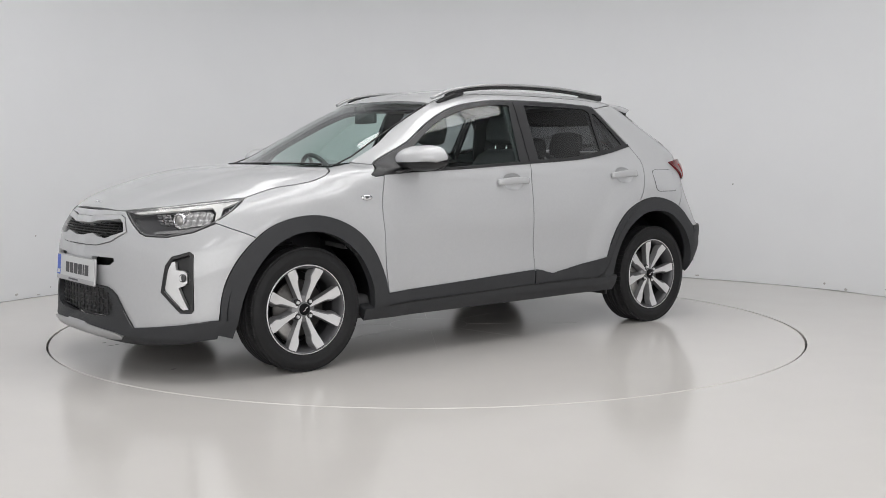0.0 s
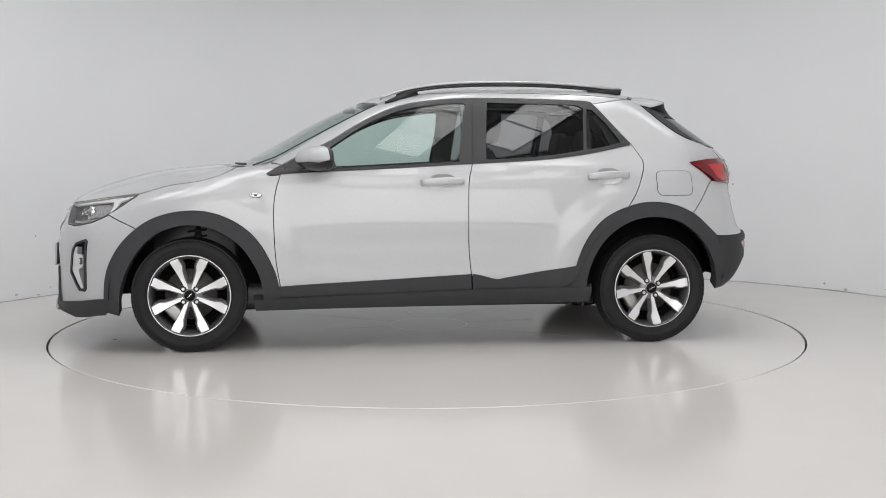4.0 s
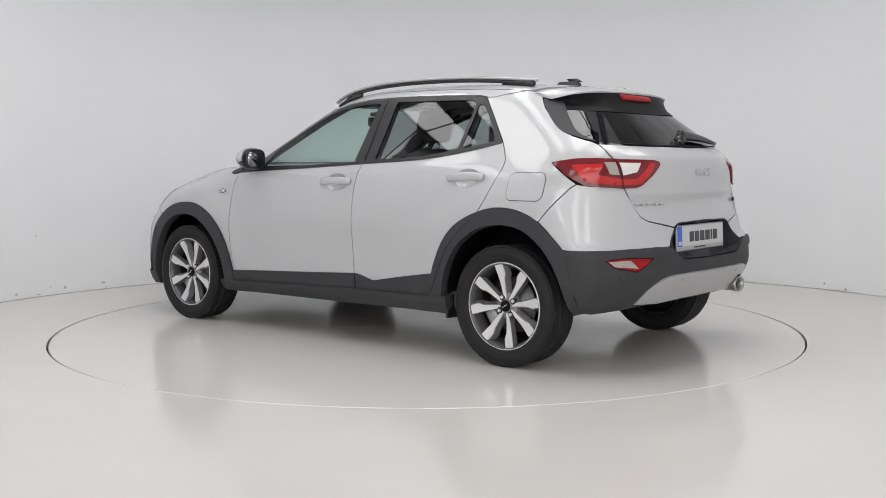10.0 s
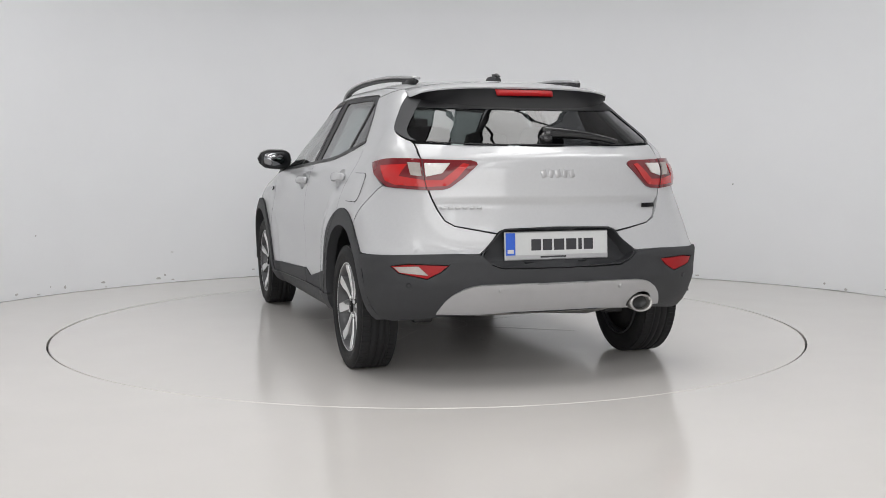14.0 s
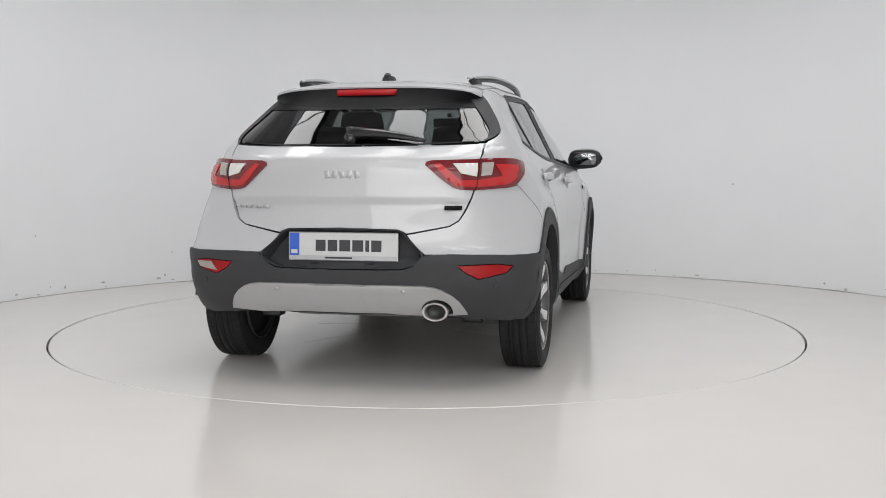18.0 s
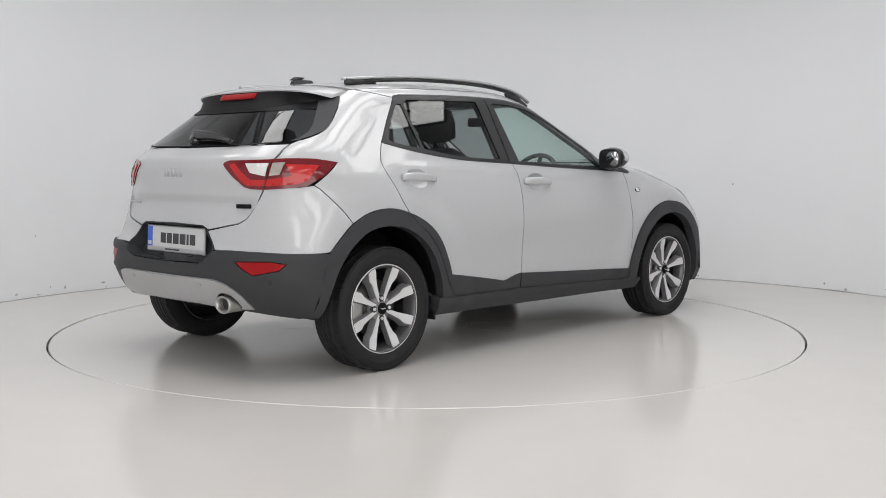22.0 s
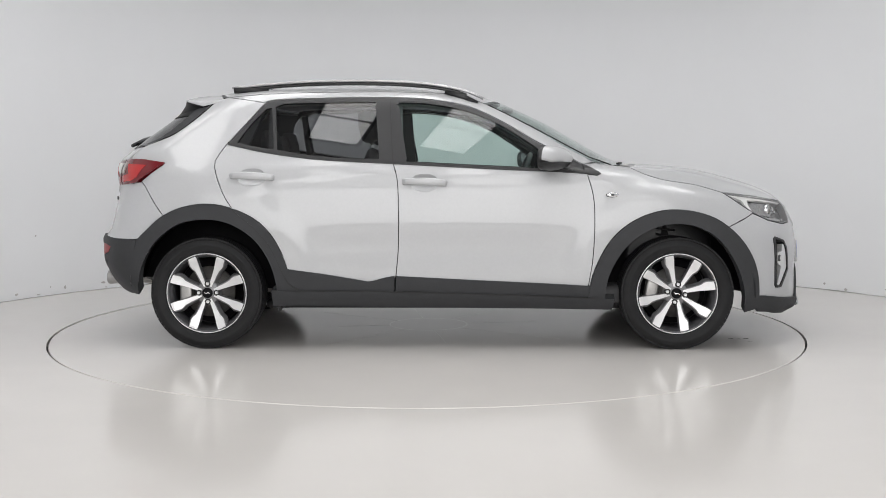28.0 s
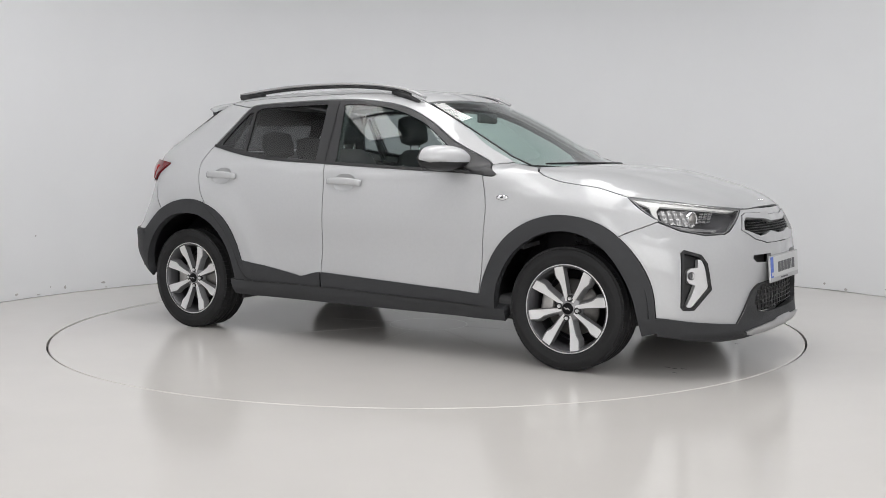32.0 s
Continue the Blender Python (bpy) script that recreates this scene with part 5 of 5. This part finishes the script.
# ---- the studio ----
def studio():
    bm = bmesh.new()
    R, hole = 14.0, 2.270
    n = 160
    a = [bm.verts.new((hole * math.cos(2 * math.pi * i / n), hole * math.sin(2 * math.pi * i / n), 0)) for i in range(n)]
    low = [bm.verts.new((v.co.x, v.co.y, -.03)) for v in a]
    b = [bm.verts.new((R * math.cos(2 * math.pi * i / n), R * math.sin(2 * math.pi * i / n), 0)) for i in range(n)]
    for i in range(n):
        j = (i + 1) % n
        bm.faces.new((a[i], b[i], b[j], a[j]))
        bm.faces.new((low[i], a[i], a[j], low[j]))
    tagged(part("floor", bm, FLOOR, None, smooth=False), "pale grey glossy resin floor", "floor", kind="structure")
    bm = lathe(bmesh.new(), [(2.5, -.031), (.001, -.031)], 96)
    bmesh.ops.transform(bm, matrix=pose(0, 0, -.0, 90, 0, 0), verts=bm.verts[:])
    for v in bm.verts:
        v.co.z = -.031
    tagged(part("turntable_pit", bm, SEAMC, None), "dark gap round the turntable", "pit", kind="structure")
    # round wall with a cove; its unseen run behind the viewer adds bounced light
    cx, cy, r = .2, -.45, 3.68
    pts = [(cx + r * math.cos(t), cy + r * math.sin(t)) for t in np.linspace(radians(-15), radians(195), 120)]
    x0, x1 = pts[-1][0], pts[0][0]
    pts = pts + [(x0 - .3, cy - 2.2), (x0 - .6, -9.5), (x1 + .6, -9.5), (x1 + .3, cy - 2.2)]
    bm = bmesh.new()
    k = len(pts)
    lo_ = [bm.verts.new((x, y, 0)) for x, y in pts]
    hi_ = [bm.verts.new((x, y, 4.2)) for x, y in pts]
    out_l = [bm.verts.new((x * 1.05, y * 1.05, 0)) for x, y in pts]
    out_h = [bm.verts.new((x * 1.05, y * 1.05, 4.2)) for x, y in pts]
    for i in range(k):
        j = (i + 1) % k
        bm.faces.new((lo_[j], lo_[i], hi_[i], hi_[j]))
        bm.faces.new((out_l[i], out_l[j], out_h[j], out_h[i]))
        bm.faces.new((hi_[i], out_h[i], out_h[j], hi_[j]))
    wall = tagged(part("wall", soft(bm, 25), WALL, None), "curved white studio wall", "wall", kind="structure")
    bm = bmesh.new()
    arc = [(cx + (r - .004) * math.cos(t), cy + (r - .004) * math.sin(t), t) for t in np.linspace(radians(-15), radians(195), 240)]
    strip = [[bm.verts.new((x, y, z)) for z in (0, .004 + .003 * noise.noise((t * 30, 0, 0)) + .006 * max(0, noise.noise((t * 9, 4, 0))))] for x, y, t in arc]
    for p, q in zip(strip, strip[1:]):
        bm.faces.new((q[0], p[0], p[1], q[1]))
    tagged(part("baseboard", bm, BASE, None, smooth=False), "dark scuffed joint at the foot of the wall", "joint", kind="structure")
    rnd = random.Random(5)
    spots = [(49.2, .833, .013, .012, BLACK), (150.0, .468, .02, .012, SCUFF), (156.6, .07, .016, .03, SCUFF), (153.0, .04, .03, .02, SCUFF), (146.0, .05, .02, .03, SCUFF), (132.5, .045, .05, .02, SCUFF), (131.6, .07, .02, .02, SCUFF), (130.5, .26, .03, .012, SCUFF), (36.0, .05, .03, .02, SCUFF), (33.0, .02, .03, .02, SCUFF), (54.0, .03, .05, .012, SCUFF)]
    spots += [(rnd.uniform(100, 165), rnd.uniform(.01, .07), rnd.uniform(.01, .05), rnd.uniform(.006, .02), SCUFF) for _ in range(9)]
    spots += [(rnd.uniform(15, 75), rnd.uniform(.01, .06), rnd.uniform(.01, .05), rnd.uniform(.006, .015), SCUFF) for _ in range(7)]
    for a, z, w_, h_, mat in spots:
        bm = bmesh.new()
        q = [(math.cos(u) * w_ / 2 * rnd.uniform(.6, 1.2), math.sin(u) * h_ / 2 * rnd.uniform(.6, 1.2)) for u in np.linspace(0, 2 * math.pi, 9, endpoint=False)]
        t = radians(a)
        ring = [[bm.verts.new((cx + (r - d) * math.cos(t) - u * math.sin(t), cy + (r - d) * math.sin(t) + u * math.cos(t), max(.001, z + y))) for u, y in q] for d in (.0005, .003)]
        bm.faces.new(ring[1][::-1])
        for i in range(9):
            bm.faces.new((ring[0][i], ring[0][(i + 1) % 9], ring[1][(i + 1) % 9], ring[1][i]))
        bmesh.ops.recalc_face_normals(bm, faces=bm.faces[:])
        part("wall_mark", bm, mat, wall, smooth=False)
    # unseen ceiling, kept pale to bounce light onto wall and floor
    bm = block(bmesh.new(), (-8, -11, 4.2), (8, 6, 4.3))
    tagged(part("ceiling", bm, CEIL, None, smooth=False), "dull studio ceiling", "ceiling", kind="structure")
    # the last three housings belong to the added fill strips
    for px, py, long_ in STRIPS:
        e = tagged(new("light_panel"), "long white overhead softbox light strip with dark cross bars", "light panel", "overhead light panels")
        e.matrix_world = pose(px, py, STRIP_Z, 0, 0, STRIP_TURN)
        w_ = STRIP_WIDE / 2
        for lo_c, hi_c in (((-w_ - .04, -.04), (-w_ - .005, long_ + .04)), ((w_ + .005, -.04), (w_ + .04, long_ + .04)), ((-w_ - .005, -.04), (w_ + .005, -.005)), ((-w_ - .005, long_ + .005), (w_ + .005, long_ + .04))):
            part("frame_rail", block(bmesh.new(), (*lo_c, -.02), (*hi_c, .06)), SEAMC, e, smooth=False)
        for k in range(1, round(long_ / .57)):
            part("cross_bar", block(bmesh.new(), (-w_, .57 * k - .014, -.022), (w_, .57 * k + .014, -.006)), SEAMC, e, smooth=False)
        part("back_panel", block(bmesh.new(), (-w_, 0, .02), (w_, long_, .04)), WALL, e, smooth=False)
        for hy in (.3, long_ - .3):
            part("hanger", tube(bmesh.new(), [(0, hy, .04), (0, hy, 4.2 - STRIP_Z)], .006, .006, 6, up=(1, 0, 0)), STEEL, e)
    # housing of the added front fill, out of view
    e = tagged(new("light_panel"), "wide white fill softbox, added out of view behind the viewer", "light panel", "overhead light panels")
    e.matrix_world = FRONT
    part("back_panel", block(bmesh.new(), (-3.55, -1.85, .02), (3.55, 1.85, .05)), WALL, e, smooth=False)
    bm = bmesh.new()
    for u, w in (((-3.55, -1.85), (3.55, -1.81)), ((-3.55, 1.81), (3.55, 1.85)), ((-3.55, -1.81), (-3.51, 1.81)), ((3.51, -1.81), (3.55, 1.81))):
        block(bm, (*u, -.03), (*w, .02))
    part("frame", bm, SEAMC, e, smooth=False)
    for hx in (-3, 3):
        part("hanger", tube(bmesh.new(), [(hx, 0, .05), FRONT.inverted() @ Vector((hx, -8.7, 4.2))], .006, .006, 6, up=(1, 0, 0)), STEEL, e)


SCUFFS = [(1.854, -.631), (1.861, -.518), (1.82, -.532), (1.775, -.519), (1.868, .331)]
turntable = tagged(new("turntable"), "pale grey round turntable flush with the floor", "turntable")


def turntable_parts():
    bm = bmesh.new()
    n = 160
    c = bm.verts.new((0, 0, 0))
    a = [bm.verts.new((2.254 * math.cos(2 * math.pi * i / n), 2.254 * math.sin(2 * math.pi * i / n), 0)) for i in range(n)]
    rim = [bm.verts.new((v.co.x * 1.002, v.co.y * 1.002, -.004)) for v in a]
    low = [bm.verts.new((v.co.x, v.co.y, -.03)) for v in rim]
    for i in range(n):
        j = (i + 1) % n
        bm.faces.new((c, a[i], a[j]))
        bm.faces.new((a[i], rim[i], rim[j], a[j]))
        bm.faces.new((rim[i], low[i], low[j], rim[j]))
    part("disc", bm, FLOOR, turntable, smooth=False)
    bm = bmesh.new()
    v0, v1 = ([bm.verts.new((r * math.cos(2 * math.pi * i / 72), r * math.sin(2 * math.pi * i / 72), .0012)) for i in range(72)] for r in (.242, .247))
    for i in range(72):
        j = (i + 1) % 72
        bm.faces.new((v0[i], v1[i], v1[j], v0[j]))
    part("hub_joint", bm, MARK, turntable, smooth=False)
    # small scuffs on the disc
    rnd = random.Random(11)
    for x, y in SCUFFS:
        bm = bmesh.new()
        ring = [[bm.verts.new((x + .016 * k * rnd.uniform(.5, 1.2) * math.cos(q), y + .006 * k * rnd.uniform(.5, 1.2) * math.sin(q), z)) for q in np.linspace(0, 2 * math.pi, 9, endpoint=False)] for k, z in ((1, .0002), (.9, .0011))]
        bm.faces.new(ring[1])
        for i in range(9):
            bm.faces.new((ring[0][i], ring[0][(i + 1) % 9], ring[1][(i + 1) % 9], ring[1][i]))
        part("scuff", bm, GRID, turntable, smooth=False)
    for k in range(8):
        bm = block(bmesh.new(), (.25, -.0010, .0002), (.95 if k % 2 else .7, .0010, .0009))
        bmesh.ops.rotate(bm, cent=(0, 0, 0), matrix=Matrix.Rotation(radians(45 * k + 10), 3, "Z"), verts=bm.verts[:])
        part("plate_joint", bm, MARK, turntable, smooth=False)


def heading(t):
    """The turn of the table at t seconds, in degrees."""
    return 217.934 - 7.857 * t - .327 * math.sin(2 * math.pi * t / 32) + .033 * (t / 16 - 1) ** 2


def motions():
    times = [t for t in range(33)]
    walk(car, [(t, pose(0, 0, 0, 0, 0, heading(t)) @ pose(.096, -.035, 0)) for t in times])
    walk(turntable, [(t, pose(0, 0, 0, 0, 0, heading(t))) for t in times])


studio()
turntable_parts()
doors()
shell()
glazing()
cladding()
nose()
tail()
for wx in (1.29, -1.29):
    for ws in (1, -1):
        wheel(wx, ws)
mirrors_and_rails()
cabin()
motions()
